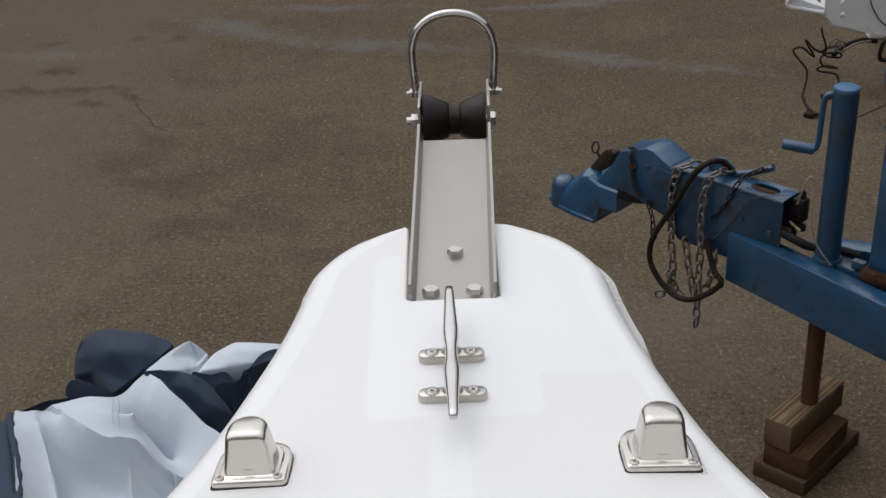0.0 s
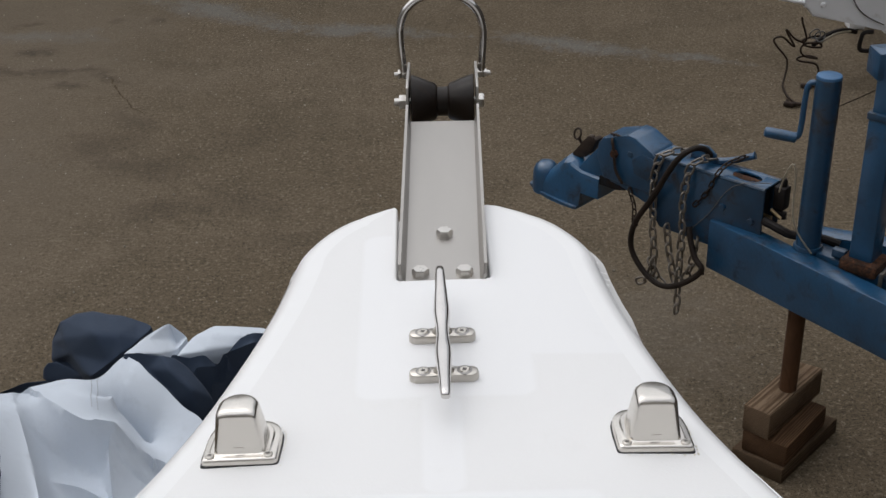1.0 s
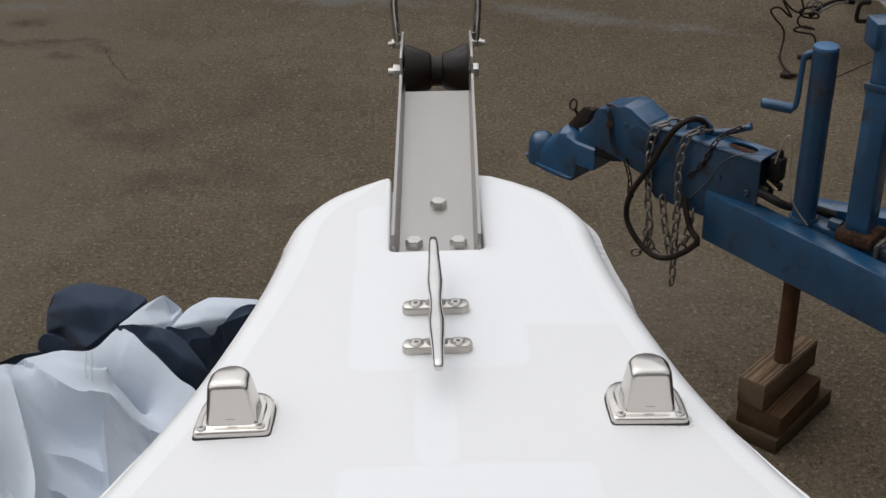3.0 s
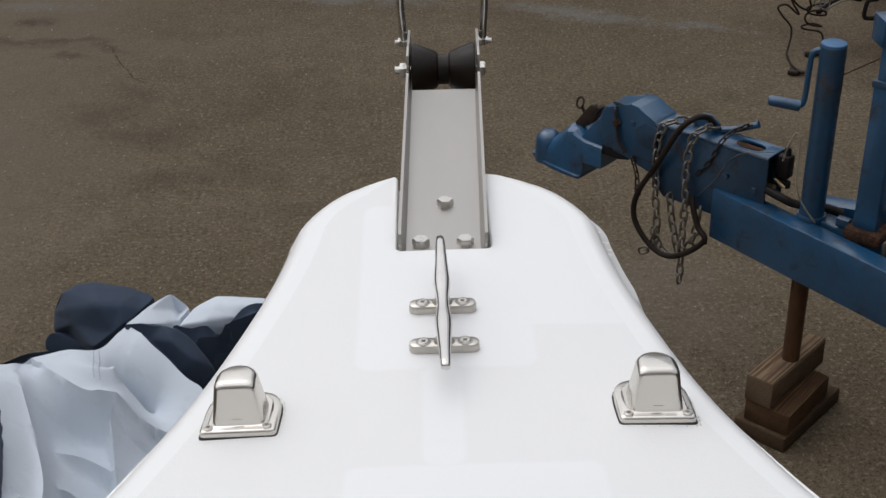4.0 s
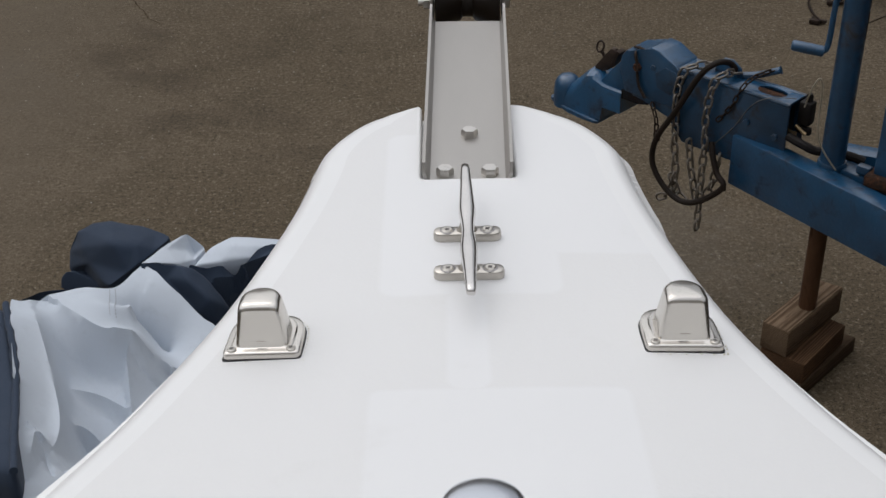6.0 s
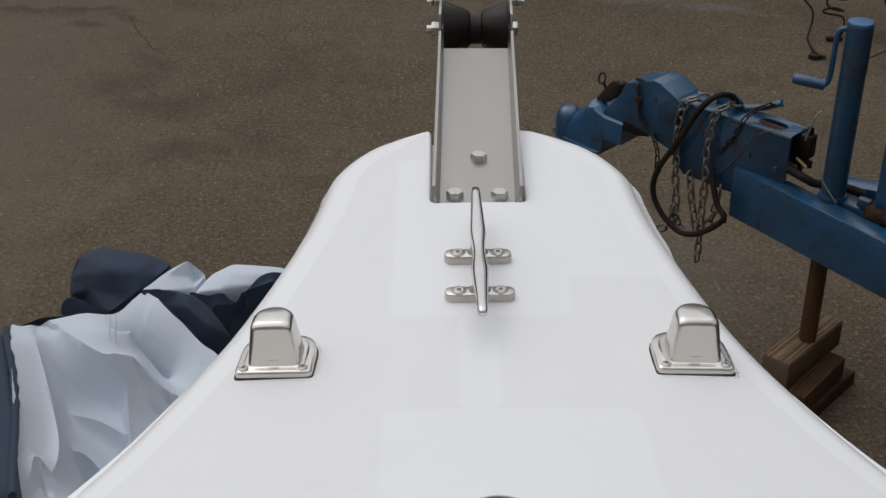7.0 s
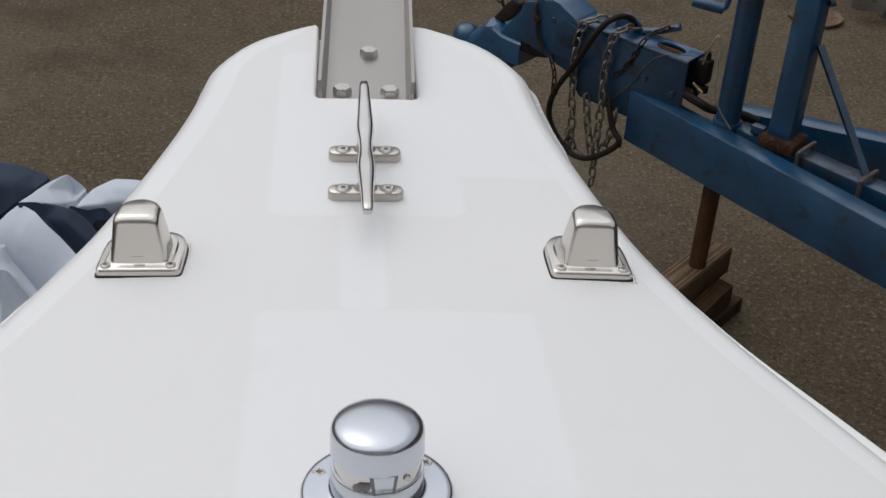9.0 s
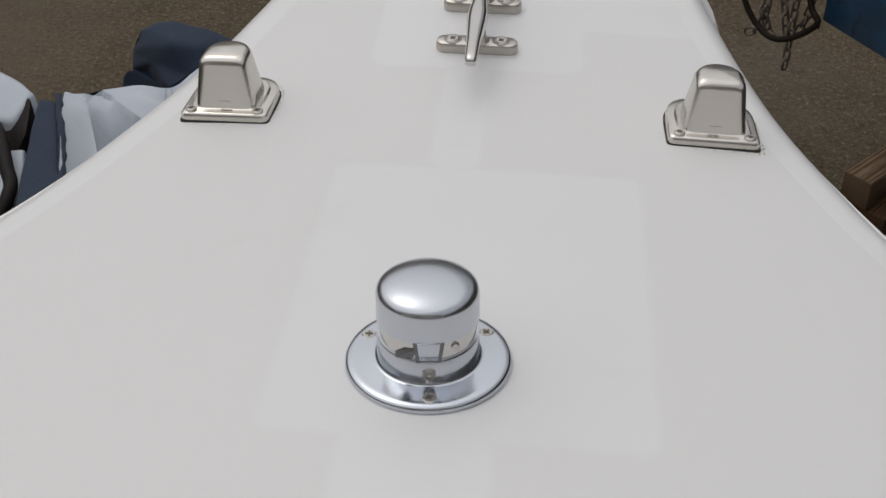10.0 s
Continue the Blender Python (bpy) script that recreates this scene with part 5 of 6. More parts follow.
# ---- white trailer fittings farther off ----
def make_white_bracket():
    t = thing("trailer_bracket", (1.55, 4.0, 0.0), "white painted steel trailer nose with bolts and hanging cables", "trailer")
    def put(name, bm, mt, label="", parent=t):
        bmesh.ops.transform(bm, matrix=Matrix.Translation((-1.55, -4.0, 0)), verts=bm.verts)
        return part(name, bm, mt, parent, label)
    bm = bmesh.new()
    prism(bm, [(1.479, 0.46), (1.479, 0.296), (1.483, 0.292), (1.507, 0.287), (1.511, 0.262), (1.518, 0.256), (1.732, 0.207), (1.95, 0.15), (2.6, 0.15), (2.6, 0.60), (1.479, 0.60)], "y", 4.0, 4.06, 0.004)
    plate = put("front_plate", bm, WHITE_PAINT, "white painted plate")
    bm = bmesh.new()
    prism(bm, [(1.338, 0.362), (1.350, 0.344), (1.4775, 0.316), (1.4775, 0.335), (1.376, 0.366), (1.372, 0.40), (1.352, 0.40)], "y", 4.005, 4.10, 0.004)
    put("lip", bm, WHITE_PAINT, "white rounded lip")
    bm = bmesh.new()
    tube(bm, spline([(1.376, 4.0, 0.400), (1.340, 4.0, 0.372), (1.334, 4.0, 0.357), (1.346, 4.0, 0.342), (1.40, 4.0, 0.330), (1.477, 4.0, 0.313)], 6), 0.0085, 10)
    put("lip_rim", bm, WHITE_PAINT, "white rolled rim")
    for x, z in ((1.548, 0.349), (1.553, 0.302)):
        bm = bmesh.new()
        lathe(bm, [(0.0105, 0), (0.0105, 0.002), (0.007, 0.005)], 16, (x, 4.0, z), Matrix.Rotation(radians(90), 4, "X"))
        put("bolt", bm, WHITE_PAINT, "", plate)
    bm = bmesh.new()
    tube(bm, spline([(1.650, 3.996, 0.375), (1.660, 3.994, 0.335), (1.690, 3.994, 0.285), (1.730, 3.994, 0.250), (1.80, 3.994, 0.215)], 6), 0.0022, 6)
    put("thin_cable", bm, DARK_IRON)
    bm = bmesh.new()
    tube(bm, [(1.532 + 0.021 * math.cos(a), 3.99 + 0.006 * math.sin(2 * a), 0.188 + 0.019 * math.sin(a)) for a in (2 * math.pi * k / 20 for k in range(20))], 0.0028, 6, True)
    tube(bm, [(1.552 + 0.020 * math.cos(a), 3.985 + 0.006 * math.cos(2 * a), 0.180 + 0.021 * math.sin(a)) for a in (2 * math.pi * k / 20 for k in range(20))], 0.0028, 6, True)
    put("cable_loop", bm, WIRE_GREY, "loose grey cable loops")
    bm = bmesh.new()
    box(bm, (0.06, 0.9, 0.06), (1.9, 4.5, 0.15), 0.006)
    box(bm, (0.07, 0.07, 0.14), (1.9, 4.6, 0.07), 0.006)
    put("leg", bm, WHITE_PAINT)
    bm = bmesh.new()
    tube(bm, spline([(1.72, 4.065, 0.165), (1.66, 4.05, 0.178), (1.60, 4.04, 0.165), (1.55, 4.03, 0.135), (1.535, 4.03, 0.13)], 8), 0.010, 8)
    put("cable_bundle", bm, BLACK_HOSE, "dark cable bundle")
    bm = bmesh.new()
    tube(bm, spline([(1.69, 4.045, 0.176), (1.63, 4.03, 0.172), (1.58, 4.02, 0.150), (1.57, 4.02, 0.13)], 8), 0.005, 8)
    put("grey_wire", bm, WIRE_PALE)
    bm = bmesh.new()
    tube(bm, spline([(1.76, 3.99, 0.190), (1.724, 3.985, 0.188), (1.714, 3.985, 0.165), (1.713, 3.985, 0.125), (1.735, 3.985, 0.114), (1.80, 3.99, 0.118)], 8), 0.009, 8)
    put("loop_handle", bm, BLACK_HOSE, "black looped cable")
    return t


make_white_bracket()


def make_coil_cable(points, label, plug_turn):
    bm = bmesh.new()
    tube(bm, spline(points, 8), 0.0042, 8)
    end = Vector(points[-1])
    coil = tagged(part("coiled_cable", bm, CABLE_BROWN), label, "cable", "coiled trailer cables")
    bm = bmesh.new()
    m = Matrix.Translation(end) @ Matrix.Rotation(radians(plug_turn), 4, "Z")
    box(bm, (0.040, 0.022, 0.018), (0.018, 0, 0.002), 0.005, m=m)
    box(bm, (0.026, 0.016, 0.013), (0.050, 0, 0.002), 0.004, m=m)
    part("plug", bm, DARK_IRON, coil, "brown weathered plug")
    return coil


make_coil_cable([(1.470, 3.98, 0.262), (1.474, 3.98, 0.240), (1.488, 3.98, 0.203), (1.497, 3.98, 0.170), (1.485, 3.985, 0.158), (1.450, 3.98, 0.175), (1.415, 3.98, 0.212), (1.424, 3.98, 0.190), (1.450, 3.975, 0.148), (1.440, 3.98, 0.150), (1.405, 3.98, 0.181), (1.377, 3.975, 0.184), (1.367, 3.975, 0.171), (1.386, 3.97, 0.142), (1.421, 3.965, 0.100), (1.424, 3.955, 0.062), (1.411, 3.93, 0.028), (1.397, 3.89, 0.009), (1.392, 3.80, 0.006), (1.399, 3.735, 0.006), (1.390, 3.715, 0.006), (1.376, 3.745, 0.007), (1.380, 3.76, 0.009), (1.372, 3.715, 0.010), (1.355, 3.708, 0.010)], "brown weathered coiled trailer cable with its plug on the asphalt", 150)
make_coil_cable([(1.560, 4.02, 0.168), (1.520, 4.00, 0.172), (1.483, 3.98, 0.166), (1.502, 3.98, 0.142), (1.557, 3.985, 0.134), (1.551, 3.98, 0.152), (1.500, 3.98, 0.154), (1.478, 3.98, 0.132), (1.495, 3.98, 0.102), (1.549, 3.98, 0.090), (1.510, 3.985, 0.101), (1.470, 3.98, 0.094), (1.480, 3.975, 0.083), (1.538, 3.97, 0.072), (1.554, 3.965, 0.045), (1.542, 3.94, 0.015), (1.52, 3.91, 0.008), (1.490, 3.895, 0.008), (1.468, 3.890, 0.010)], "second brown coiled cable hanging to the asphalt", 170)


def make_white_post():
    t = thing("trailer_post", (1.95, 3.46, 0.0), "rust-stained white painted trailer side plate with bolt holes", "trailer")
    def put(name, bm, mt, label="", parent=t):
        bmesh.ops.transform(bm, matrix=Matrix.Translation((-1.95, -3.46, 0)), verts=bm.verts)
        return part(name, bm, mt, parent, label)
    bm = bmesh.new()
    prism(bm, [(1.800, 0.225), (1.815, 0.045), (1.845, 0.035), (1.90, 0.030), (1.93, 0.040), (2.6, 0.040), (2.6, 0.240)], "y", 3.455, 3.475, 0.003)
    plate = put("plate", bm, SHADED_DIRTY_PAINT)
    bm = bmesh.new()
    box(bm, (0.82, 0.06, 0.02), (2.20, 3.49, 0.235), 0.004)
    put("top_flange", bm, SHADED_DIRTY_PAINT)
    bm = bmesh.new()
    box(bm, (0.5, 0.25, 0.030), (2.2, 3.60, 0.015), 0.004)
    put("foot", bm, SHADED_DIRTY_PAINT)
    # the SHADE discs stand for empty holes, painted dark like their shade
    for x, z, r, mt in ((1.900, 0.150, 0.022, RUST), (1.842, 0.118, 0.008, SHADE), (1.846, 0.080, 0.005, SHADE), (1.888, 0.082, 0.015, BOLT_STEEL), (1.868, 0.086, 0.008, RUST), (1.915, 0.092, 0.006, SHADE), (1.99, 0.115, 0.009, SHADE)):
        bm = bmesh.new()
        lathe(bm, [(r, 0), (r, 0.002), (r * 0.6, 0.004)], 16, (x, 3.4555, z), Matrix.Rotation(radians(90), 4, "X"))
        put("bolt", bm, mt, "", plate)
    return t


make_white_post()
# rusty disc on the ground
bm = bmesh.new()
lathe(bm, [(0.080, 0.0), (0.094, 0.004), (0.097, 0.012), (0.094, 0.014), (0.082, 0.008), (0.066, 0.004), (0.03, 0.004)], 36)
disc = part("metal_disc", bm, surface("rusty_disc", (0.17, 0.12, 0.08), 0.7, 0.2, 0.35, 20, 120, 0.001, (0.10, 0.05, 0.03), 0.4))
disc.location = (1.695, 3.455, 0.0015)
tagged(disc, "rusty round metal disc lying on the asphalt", "disc")
bm = bmesh.new()
tube(bm, spline([(1.50, 3.648, 0.002), (1.574, 3.706, 0.002), (1.688, 3.797, 0.002), (1.80, 3.89, 0.002)], 6), 0.0016, 6)
tagged(part("thin_wire", bm, DARK_IRON), "thin dark wire lying straight on the asphalt", "wire")

# ---- boat cover heaped on the ground ----
def cloth(corners, wrinkle, seed, cuts=7, soften=3, skirt=True, ridges=()):
    """Fabric stretched over a few propped corners: flat facets that meet in soft creases, with a skirt to the ground."""
    from mathutils import geometry
    way = Vector((-0.33, 0.80, -0.50)).normalized()
    side = way.cross(Vector((0, 0, 1))).normalized()
    rise = side.cross(way)
    pts = [Vector(p) for p in corners]
    flat = [Vector((p.dot(side), p.dot(rise))) for p in pts]
    where, _, faces, orig, _, _ = geometry.delaunay_2d_cdt(flat, list(ridges), [], 0, 1e-5)
    bm = bmesh.new()
    vs = []
    for w, o in zip(where, orig):
        if o:
            vs.append(bm.verts.new(pts[o[0]]))
        else:
            # two creases cross here: take the mean of the nearest corners
            near = sorted(range(len(flat)), key=lambda i: (flat[i] - w).length)[:3]
            vs.append(bm.verts.new(sum((pts[i] for i in near), Vector()) / 3))
    for f in faces:
        bm.faces.new([vs[i] for i in f])
    if skirt:
        rim = [e for e in bm.edges if len(e.link_faces) == 1]
        made = bmesh.ops.extrude_edge_only(bm, edges=rim)
        for v in made["geom"]:
            if isinstance(v, bmesh.types.BMVert):
                v.co.y += 0.035
                v.co.z = 0.003
    bmesh.ops.subdivide_edges(bm, edges=bm.edges[:], cuts=cuts, use_grid_fill=True)
    bmesh.ops.triangulate(bm, faces=[f for f in bm.faces if len(f.verts) > 4])
    inner = [v for v in bm.verts if not v.is_boundary]
    for _ in range(soften):
        bmesh.ops.smooth_vert(bm, verts=inner, factor=0.5, use_axis_x=True, use_axis_y=True, use_axis_z=True)
    for v in bm.verts:
        q = Vector((v.co.x, v.co.y, v.co.z * 0.6 + seed))
        ridge = 1 - 2 * abs(noise.noise(Vector((q.x * 7 + q.y * 3, q.y * 3 - q.x * 2, seed))))
        v.co.z = max(0.002, v.co.z + wrinkle * (0.6 * ridge - 0.3 + 0.5 * noise.noise(q * 16) + 0.2 * noise.noise(q * 45)))
        v.co.x += wrinkle * 0.6 * noise.noise(q * 12 + Vector((3, 0, 0)))
    return bm


COVER = Vector((-0.75, 1.55, 0.0))
cover = thing("boat_cover", COVER, "heaped grey and navy fabric boat cover lying crumpled", "boat cover")


def cpart(name, bm, mt, label="", smooth=75):
    bmesh.ops.transform(bm, matrix=Matrix.Translation(-COVER), verts=bm.verts)
    return part(name, bm, mt, cover, label, smooth)


def thin_plate(anchors):
    """A smooth height over the plan through (x, y, z) anchors."""
    pts = np.array(anchors)
    def kernel(d):
        return d * d * np.log(d + 1e-9)
    n = len(pts)
    gap = np.hypot(pts[:, None, 0] - pts[None, :, 0], pts[:, None, 1] - pts[None, :, 1])
    flat = np.c_[np.ones(n), pts[:, :2]]
    full = np.block([[kernel(gap) + 1e-4 * np.eye(n), flat], [flat.T, np.zeros((3, 3))]])
    w = np.linalg.solve(full, np.r_[pts[:, 2], np.zeros(3)])
    def height(x, y):
        return float(kernel(np.hypot(pts[:, 0] - x, pts[:, 1] - y)) @ w[:n] + w[n] + w[n + 1] * x + w[n + 2] * y)

    return height


def fold_height(x, y, path, swell, back, front):
    """A crease along a path of places: a sharp crest that falls off gently to one side and steeply to the other."""
    best, p = None, Vector((x, y))
    for (a, ha), (b, hb) in zip(zip(path, swell), zip(path[1:], swell[1:])):
        a, b = Vector(a[:2]), Vector(b[:2])
        way = b - a
        k = min(1.0, max(0.0, (p - a).dot(way) / way.length_squared))
        off = p - (a + way * k)
        if best is None or off.length < best[0]:
            best = (off.length, way.x * off.y - way.y * off.x, ha + (hb - ha) * k)
    far, side, high = best
    if side > 0 or high < 0:
        return high * math.exp(-far / back)
    return high * (1.7 * math.exp(-far / front) - 0.7 * math.exp(-far / (3 * front)))


def drape(outline, anchors, folds, step=0.008, wrinkle=0.001, seed=0.0, hem=0.10, steps=5):
    """Fabric lying over hidden lumps: a smooth height with creases in it, its rim turned down."""
    from mathutils import geometry
    edge = [Vector((p.x, p.y)) for p in spline([(x, y, 0) for x, y in outline], steps, True)]
    height = thin_plate(anchors)
    poly, n = np.array([(p.x, p.y) for p in edge]), len(edge)

    def inside(x, y, margin):
        cross = (poly[:, 1] > y) != (np.roll(poly[:, 1], -1) > y)
        with np.errstate(divide="ignore", invalid="ignore"):
            cut = poly[:, 0] + (y - poly[:, 1]) * (np.roll(poly[:, 0], -1) - poly[:, 0]) / (np.roll(poly[:, 1], -1) - poly[:, 1])
        return (cross & (x < cut)).sum() % 2 and np.min((poly[:, 0] - x) ** 2 + (poly[:, 1] - y) ** 2) > margin ** 2

    # the mesh follows the rim and every crest, so that the creases stay clean
    pts, ties = list(edge), [(i, (i + 1) % n) for i in range(n)]
    folds = [([tuple(p) for p in spline(path, 8)], back, front) for path, back, front in folds]
    for path, _, _ in folds:
        last = None
        for x, y, _ in path:
            if not inside(x, y, 0.5 * step):
                last = None
                continue
            pts.append(Vector((x, y)))
            if last is not None:
                ties.append((last, len(pts) - 1))
            last = len(pts) - 1
    crests = np.array([(p.x, p.y) for p in pts[n:]])
    low, top = poly.min(0), poly.max(0)
    r = random.Random(int(seed * 10) + 5)
    for y in np.arange(low[1], top[1], step):
        for x in np.arange(low[0], top[0], step):
            qx, qy = x + r.uniform(-0.25, 0.25) * step, y + r.uniform(-0.25, 0.25) * step
            if inside(qx, qy, 0.6 * step) and np.min(np.hypot(crests[:, 0] - qx, crests[:, 1] - qy)) > 0.6 * step:
                pts.append(Vector((qx, qy)))
    verts, _, faces, orig, _, _ = geometry.delaunay_2d_cdt(pts, ties, [list(range(n))], 1, 1e-6)
    bm = bmesh.new()
    made = []
    # each fold climbs or dips from the smooth cloth to the heights of its own path
    creases = [(path, [z - height(x, y) for x, y, z in path], back, front) for path, back, front in folds]
    for v in verts:
        bumps = [fold_height(v.x, v.y, *f) for f in creases]
        z = height(v.x, v.y) + max(0.0, *bumps) + min(0.0, *bumps)
        q = Vector((v.x * 9 + v.y * 4, v.y * 6 - v.x * 3, seed))
        z += wrinkle * (1 - 2 * abs(noise.noise(q)) + 0.6 * noise.noise(q * 2.3))
        made.append(bm.verts.new((v.x, v.y, max(0.004, z))))
    for f in faces:
        bm.faces.new([made[i] for i in f])
    rim = [e for e in bm.edges if len(e.link_faces) == 1]
    mid = sum((v.co for v in bm.verts), Vector()) / len(bm.verts)
    for out, down in ((0.002, 0.006), (0.001, hem)):
        turned = bmesh.ops.extrude_edge_only(bm, edges=rim)["geom"]
        for v in turned:
            if isinstance(v, bmesh.types.BMVert):
                way = Vector((v.co.x - mid.x, v.co.y - mid.y, 0)).normalized()
                v.co += way * out
                v.co.z = max(0.003, v.co.z - down)
        rim = [e for e in turned if isinstance(e, bmesh.types.BMEdge)]
    return bm


OUTLINE = [(-0.947, 1.485), (-0.93, 1.518), (-0.854, 1.584), (-0.769, 1.633), (-0.73, 1.683), (-0.712, 1.701), (-0.684, 1.687), (-0.65, 1.653), (-0.61, 1.626), (-0.566, 1.588), (-0.525, 1.558), (-0.45, 1.47), (-0.47, 1.2), (-0.58, 0.95), (-0.7, 0.8), (-0.75, 0.86), (-0.815, 1.08), (-0.865, 1.237)]
ANCHORS = [(-0.945, 1.479, 0.31), (-0.928, 1.512, 0.3), (-0.854, 1.583, 0.278), (-0.769, 1.632, 0.268), (-0.714, 1.704, 0.275), (-0.653, 1.661, 0.262), (-0.611, 1.629, 0.235), (-0.529, 1.569, 0.19), (-0.65, 1.585, 0.235), (-0.64, 1.521, 0.150), (-0.702, 1.587, 0.262), (-0.745, 1.53, 0.255), (-0.806, 1.54, 0.272), (-0.785, 1.452, 0.170), (-0.830, 1.410, 0.200), (-0.770, 1.395, 0.150), (-0.759, 1.325, 0.145), (-0.669, 1.409, 0.135), (-0.762, 1.221, 0.13), (-0.912, 1.441, 0.3), (-0.857, 1.305, 0.282), (-0.848, 1.204, 0.315), (-0.775, 1.034, 0.3), (-0.766, 0.906, 0.33), (-0.5, 1.38, 0.1), (-0.55, 1.05, 0.14), (-0.7, 0.86, 0.3)]
FOLDS = [
    ([(-0.850, 1.526, 0.292), (-0.759, 1.468, 0.284), (-0.688, 1.459, 0.270)], 0.075, 0.030),
    ([(-0.688, 1.458, 0.268), (-0.701, 1.428, 0.225), (-0.673, 1.296, 0.165)], 0.045, 0.020),
    ([(-0.689, 1.461, 0.266), (-0.665, 1.460, 0.222), (-0.617, 1.446, 0.150)], 0.012, 0.030),
    ([(-0.739, 1.572, 0.225), (-0.717, 1.594, 0.160), (-0.652, 1.562, 0.085)], 0.035, 0.035),
    ([(-0.777, 0.967, 0.285), (-0.756, 1.108, 0.285), (-0.807, 1.269, 0.292), (-0.897, 1.484, 0.302)], 0.055, 0.030),
    ([(-0.824, 1.360, 0.205), (-0.758, 1.366, 0.185), (-0.699, 1.349, 0.160)], 0.045, 0.020),
    ([(-0.794, 1.226, 0.205), (-0.760, 1.249, 0.185), (-0.721, 1.234, 0.155)], 0.040, 0.016),
    ([(-0.774, 1.168, 0.200), (-0.750, 1.154, 0.175)], 0.030, 0.014),
    ([(-0.771, 1.064, 0.287), (-0.762, 1.035, 0.268), (-0.745, 1.005, 0.262)], 0.010, 0.010),
    ([(-0.816, 1.110, 0.322), (-0.791, 1.083, 0.322), (-0.769, 1.065, 0.314)], 0.024, 0.014),
    ([(-0.780, 0.973, 0.330), (-0.777, 1.017, 0.328), (-0.785, 1.079, 0.316)], 0.022, 0.012),
]
panel = drape(OUTLINE, ANCHORS, FOLDS, 0.007, 0.0012, 1.0, 0.16)
from mathutils import bvhtree
SKIN = bvhtree.BVHTree.FromBMesh(panel)
cpart("grey_panel", panel, CLOTH_GREY, "pale grey coated fabric in broad folds", smooth=42)
LUMP = [(-1.002, 2.038, 0.05), (-1.0, 2.061, 0.09), (-0.98, 2.068, 0.12), (-0.961, 2.062, 0.16), (-0.929, 2.072, 0.175), (-0.881, 2.074, 0.18), (-0.815, 2.053, 0.18), (-0.756, 2.019, 0.17), (-0.709, 2.002, 0.165), (-0.745, 1.953, 0.16), (-0.777, 1.904, 0.15), (-0.811, 1.895, 0.13), (-0.853, 1.881, 0.1), (-0.899, 1.943, 0.06), (-0.958, 2.025, 0.05), (-0.942, 1.991, 0.145), (-0.92, 1.96, 0.12), (-0.872, 1.897, 0.1), (-0.839, 1.922, 0.2), (-0.79, 1.934, 0.19)]
cpart("navy_lump", cloth(LUMP, 0.003, 3.0, 6, 2), CLOTH_NAVY, "stuffed navy bundle end")
TUCK = [(-1.016, 2.002, 0.05), (-0.999, 2.0, 0.07), (-0.965, 1.99, 0.08), (-0.934, 1.974, 0.075), (-0.881, 1.938, 0.06), (-0.937, 1.965, 0.03), (-1.0, 1.987, 0.01), (-1.02, 2.0, 0.02)]
cpart("navy_tuck", cloth(TUCK, 0.003, 4.0, 5), CLOTH_NAVY)
FOLD = [(-0.721, 1.694, 0.285), (-0.695, 1.707, 0.275), (-0.672, 1.721, 0.27), (-0.632, 1.725, 0.262), (-0.604, 1.729, 0.25), (-0.574, 1.723, 0.225), (-0.538, 1.695, 0.19), (-0.519, 1.683, 0.16), (-0.524, 1.675, 0.13), (-0.549, 1.649, 0.14), (-0.59, 1.653, 0.17), (-0.627, 1.679, 0.2), (-0.663, 1.703, 0.235), (-0.608, 1.676, 0.245), (-0.56, 1.649, 0.21)]
cpart("navy_fold", cloth(FOLD, 0.003, 5.0, 6, 2), CLOTH_NAVY, "creased navy fabric fold")
STRIP = [(-1.133, 1.904, 0.02), (-1.093, 1.903, 0.05), (-1.041, 1.929, 0.06), (-0.989, 1.947, 0.05), (-0.975, 1.952, 0.03), (-1.076, 1.923, 0.03), (-1.12, 1.903, 0.02)]
cpart("navy_tail", cloth(STRIP, 0.003, 6.0, 5, 2), CLOTH_NAVY)
TANGLE = [(-0.618, 1.752), (-0.546, 1.787), (-0.471, 1.849), (-0.4, 1.898), (-0.365, 1.874), (-0.445, 1.804), (-0.499, 1.736), (-0.532, 1.707), (-0.541, 1.707), (-0.573, 1.729)]
TANGLE_ANCHORS = [(-0.618, 1.749, 0.228), (-0.547, 1.787, 0.21), (-0.471, 1.849, 0.2), (-0.401, 1.901, 0.193), (-0.375, 1.874, 0.15), (-0.456, 1.819, 0.13), (-0.512, 1.766, 0.1), (-0.546, 1.734, 0.13), (-0.578, 1.752, 0.17), (-0.52, 1.805, 0.155)]
TANGLE_FOLDS = [
    ([(-0.569, 1.714, 0.225), (-0.511, 1.766, 0.222), (-0.437, 1.84, 0.212)], 0.022, 0.012),
    ([(-0.566, 1.711, 0.205), (-0.526, 1.744, 0.2), (-0.481, 1.766, 0.185)], 0.016, 0.01),
    ([(-0.538, 1.699, 0.19), (-0.51, 1.736, 0.188), (-0.486, 1.766, 0.175)], 0.014, 0.009),
    ([(-0.498, 1.789, 0.215), (-0.486, 1.766, 0.2), (-0.47, 1.774, 0.17)], 0.014, 0.01),
    ([(-0.529, 1.707, 0.16), (-0.506, 1.747, 0.158), (-0.485, 1.774, 0.15)], 0.014, 0.009),
]
cpart("navy_fold", drape(TANGLE, TANGLE_ANCHORS, TANGLE_FOLDS, 0.006, 0.0015, 8.0, 0.10), CLOTH_NAVY, "small crumpled navy folds", smooth=42)
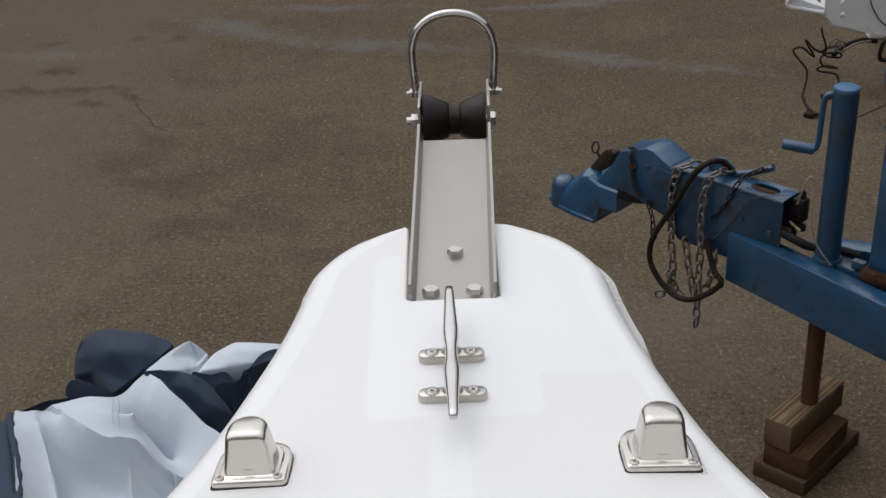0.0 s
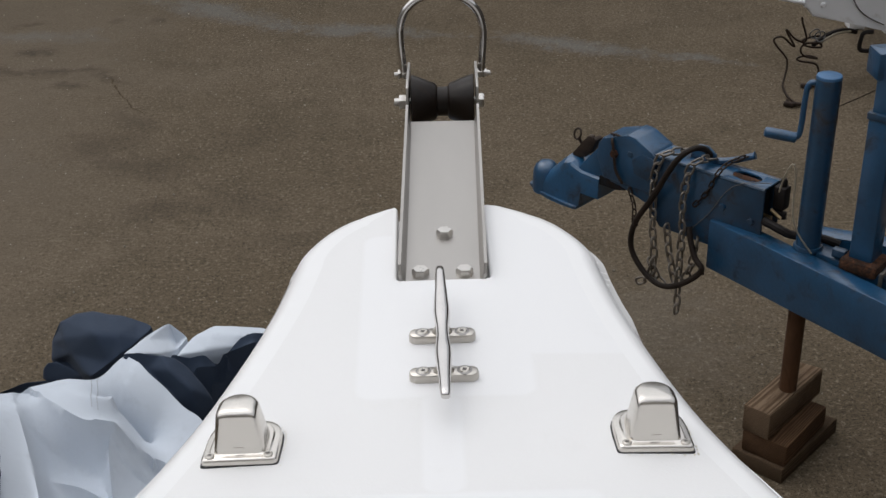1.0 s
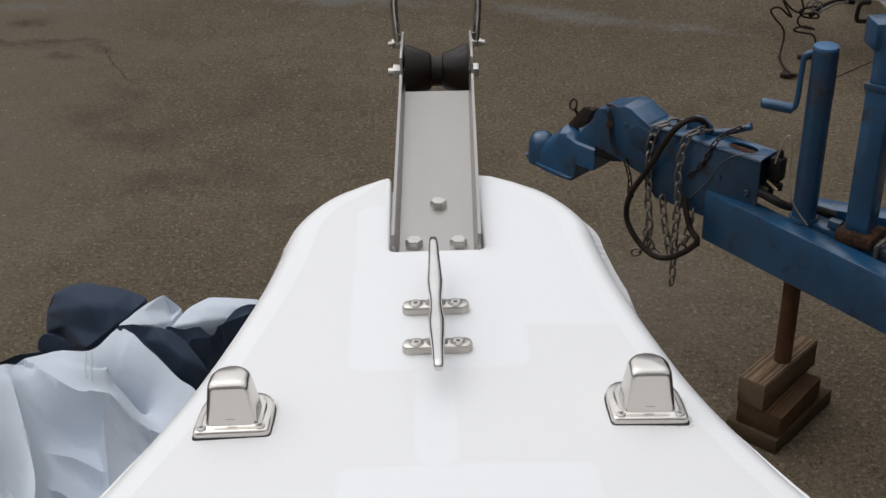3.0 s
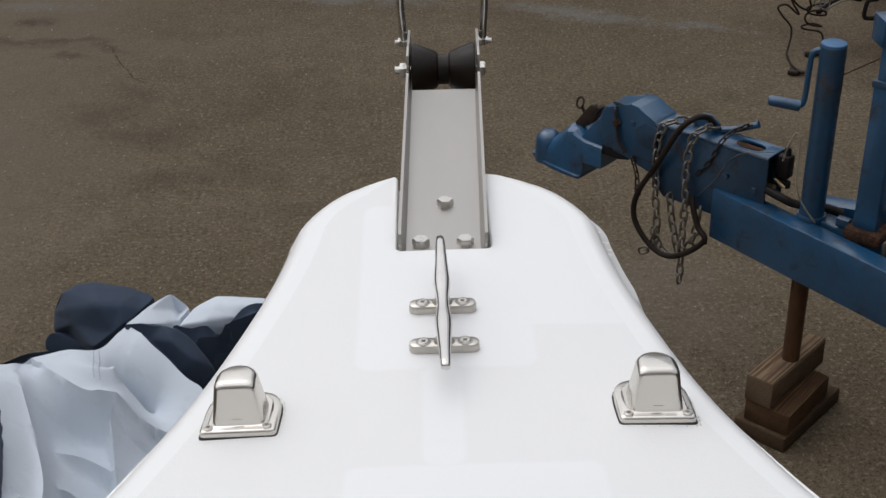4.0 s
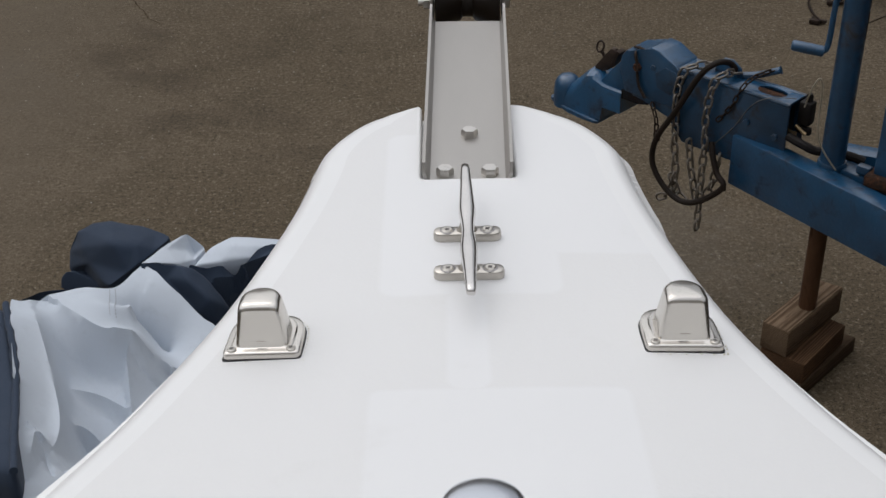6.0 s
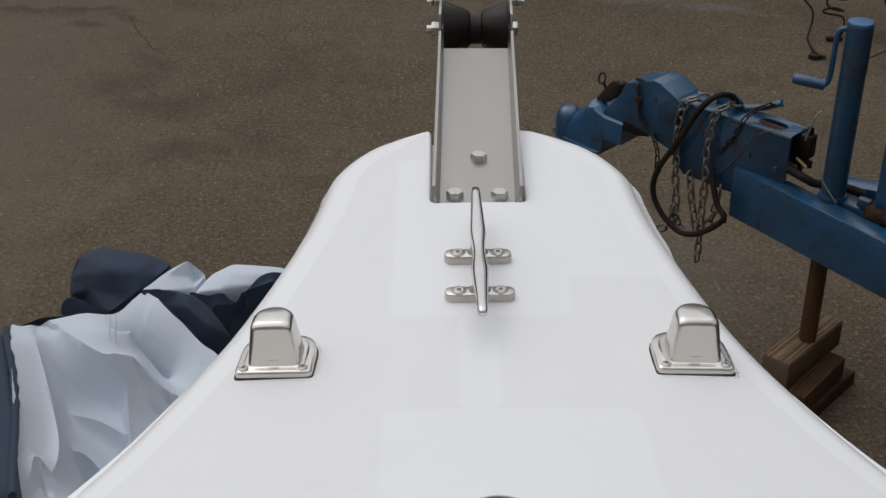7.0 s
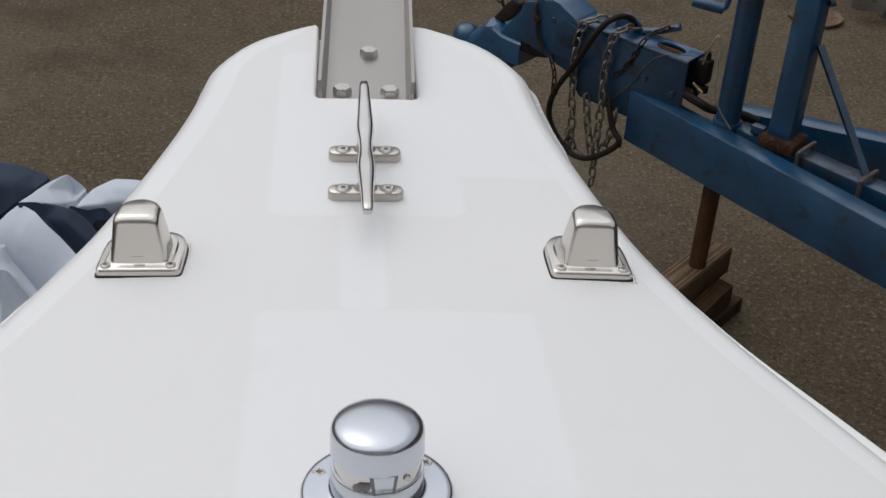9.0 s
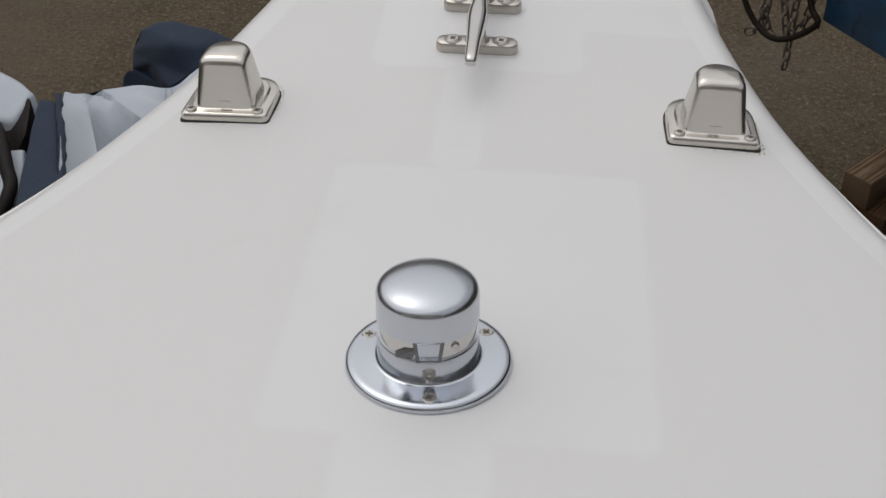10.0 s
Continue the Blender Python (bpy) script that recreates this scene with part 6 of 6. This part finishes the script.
FLAP_B = [(-0.624, 1.801, 0.205), (-0.614, 1.838, 0.205), (-0.596, 1.886, 0.205), (-0.545, 1.93, 0.21), (-0.496, 1.927, 0.21), (-0.429, 1.915, 0.21), (-0.394, 1.897, 0.21), (-0.405, 1.865, 0.2), (-0.445, 1.878, 0.2), (-0.507, 1.843, 0.195), (-0.557, 1.831, 0.195), (-0.541, 1.876, 0.215), (-0.476, 1.876, 0.212)]
cpart("grey_flap", cloth(FLAP_B, 0.002, 10.0, 6, 2), CLOTH_GREY, "pale grey flap folded over")
FLAP = [(-0.725, 1.725, 0.265), (-0.703, 1.798, 0.25), (-0.68, 1.869, 0.235), (-0.656, 1.92, 0.225), (-0.635, 1.913, 0.21), (-0.61, 1.907, 0.19), (-0.626, 1.834, 0.2), (-0.638, 1.801, 0.215), (-0.65, 1.883, 0.2), (-0.645, 1.773, 0.23), (-0.684, 1.824, 0.24), (-0.691, 1.739, 0.255), (-0.638, 1.911, 0.17)]
cpart("grey_flap", cloth(FLAP, 0.002, 7.0, 6, 1, ridges=[(3, 8), (8, 7), (3, 12), (3, 10), (10, 9)]), CLOTH_GREY, "pale grey flap with a peaked fold")
BORDER = [(-0.958, 1.487, 0.312), (-0.866, 1.237, 0.335), (-0.818, 1.077, 0.352), (-0.746, 0.856, 0.4), (-0.971, 1.500, 0.31), (-1.013, 1.515, 0.305), (-0.983, 1.372, 0.31), (-0.921, 1.123, 0.33), (-0.86, 0.92, 0.37)]
cpart("navy_border", cloth(BORDER, 0.003, 11.0), CLOTH_NAVY, "navy border with a stitched hem")
CORNER = [(-1.135, 1.62, 0.30), (-1.08, 1.58, 0.305), (-1.025, 1.533, 0.30), (-1.30, 1.70, 0.28), (-1.32, 1.55, 0.27), (-1.15, 1.47, 0.29), (-1.05, 1.44, 0.27)]
cpart("grey_corner", cloth(CORNER, 0.004, 13.0), CLOTH_GREY)
CRUMPLE = [(-1.14, 1.545, 0.285), (-1.08, 1.55, 0.30), (-1.03, 1.515, 0.295), (-1.005, 1.40, 0.285), (-1.03, 1.365, 0.24), (-1.09, 1.39, 0.22), (-1.16, 1.45, 0.22), (-1.07, 1.47, 0.25)]
cpart("navy_crumple", cloth(CRUMPLE, 0.008, 17.0, 6, 1), surface("dark_brown_strap_cloth", (0.016, 0.012, 0.010), 0.7, 0, 0.5, 14, 200, 0.001, spec=0.3), "dark crumpled lining")
SLIVER = [(-1.045, 1.385, 0.255), (-1.00, 1.375, 0.268), (-0.965, 1.27, 0.270), (-0.95, 1.17, 0.278), (-1.02, 1.13, 0.23), (-1.08, 1.30, 0.22)]
cpart("grey_corner", cloth(SLIVER, 0.003, 19.0), CLOTH_GREY)
bm = bmesh.new()
tube(bm, spline([(-1.08, 1.43, 0.275), (-1.045, 1.37, 0.285), (-0.99, 1.26, 0.295), (-0.955, 1.185, 0.300), (-0.97, 1.12, 0.26)], 8), 0.014, 10)
cpart("strap", bm, BLACK_HOSE, "black webbing strap")
bm = bmesh.new()
tube(bm, [p + Vector((0.003 * noise.noise(p * 30), 0, 0.004)) for p in spline([(-0.958, 1.493, 0.312), (-0.862, 1.237, 0.336), (-0.816, 1.080, 0.354), (-0.748, 0.862, 0.402)], 14)], 0.0075, 8)
cpart("hem", bm, CLOTH_NAVY, "rolled navy hem")
# stitched seam: two rows of thread on the grey fabric
THREAD = surface("grey_thread", (0.40, 0.42, 0.45), 0.8, 0, 0.1, 20, 200, 0)
for dx in (-0.006, 0.006):
    bm = bmesh.new()
    p0, p1 = Vector((-0.771 + dx, 1.638, 0.6)), Vector((-0.739 + dx, 1.505, 0.6))
    for k in range(20):
        ends = [SKIN.ray_cast(p0.lerp(p1, (k + f) / 20), Vector((0, 0, -1)))[0] for f in (0.0, 0.6)]
        if all(ends):
            tube(bm, ends, 0.0011, 5)
    cpart("seam", bm, THREAD, "stitched seam")
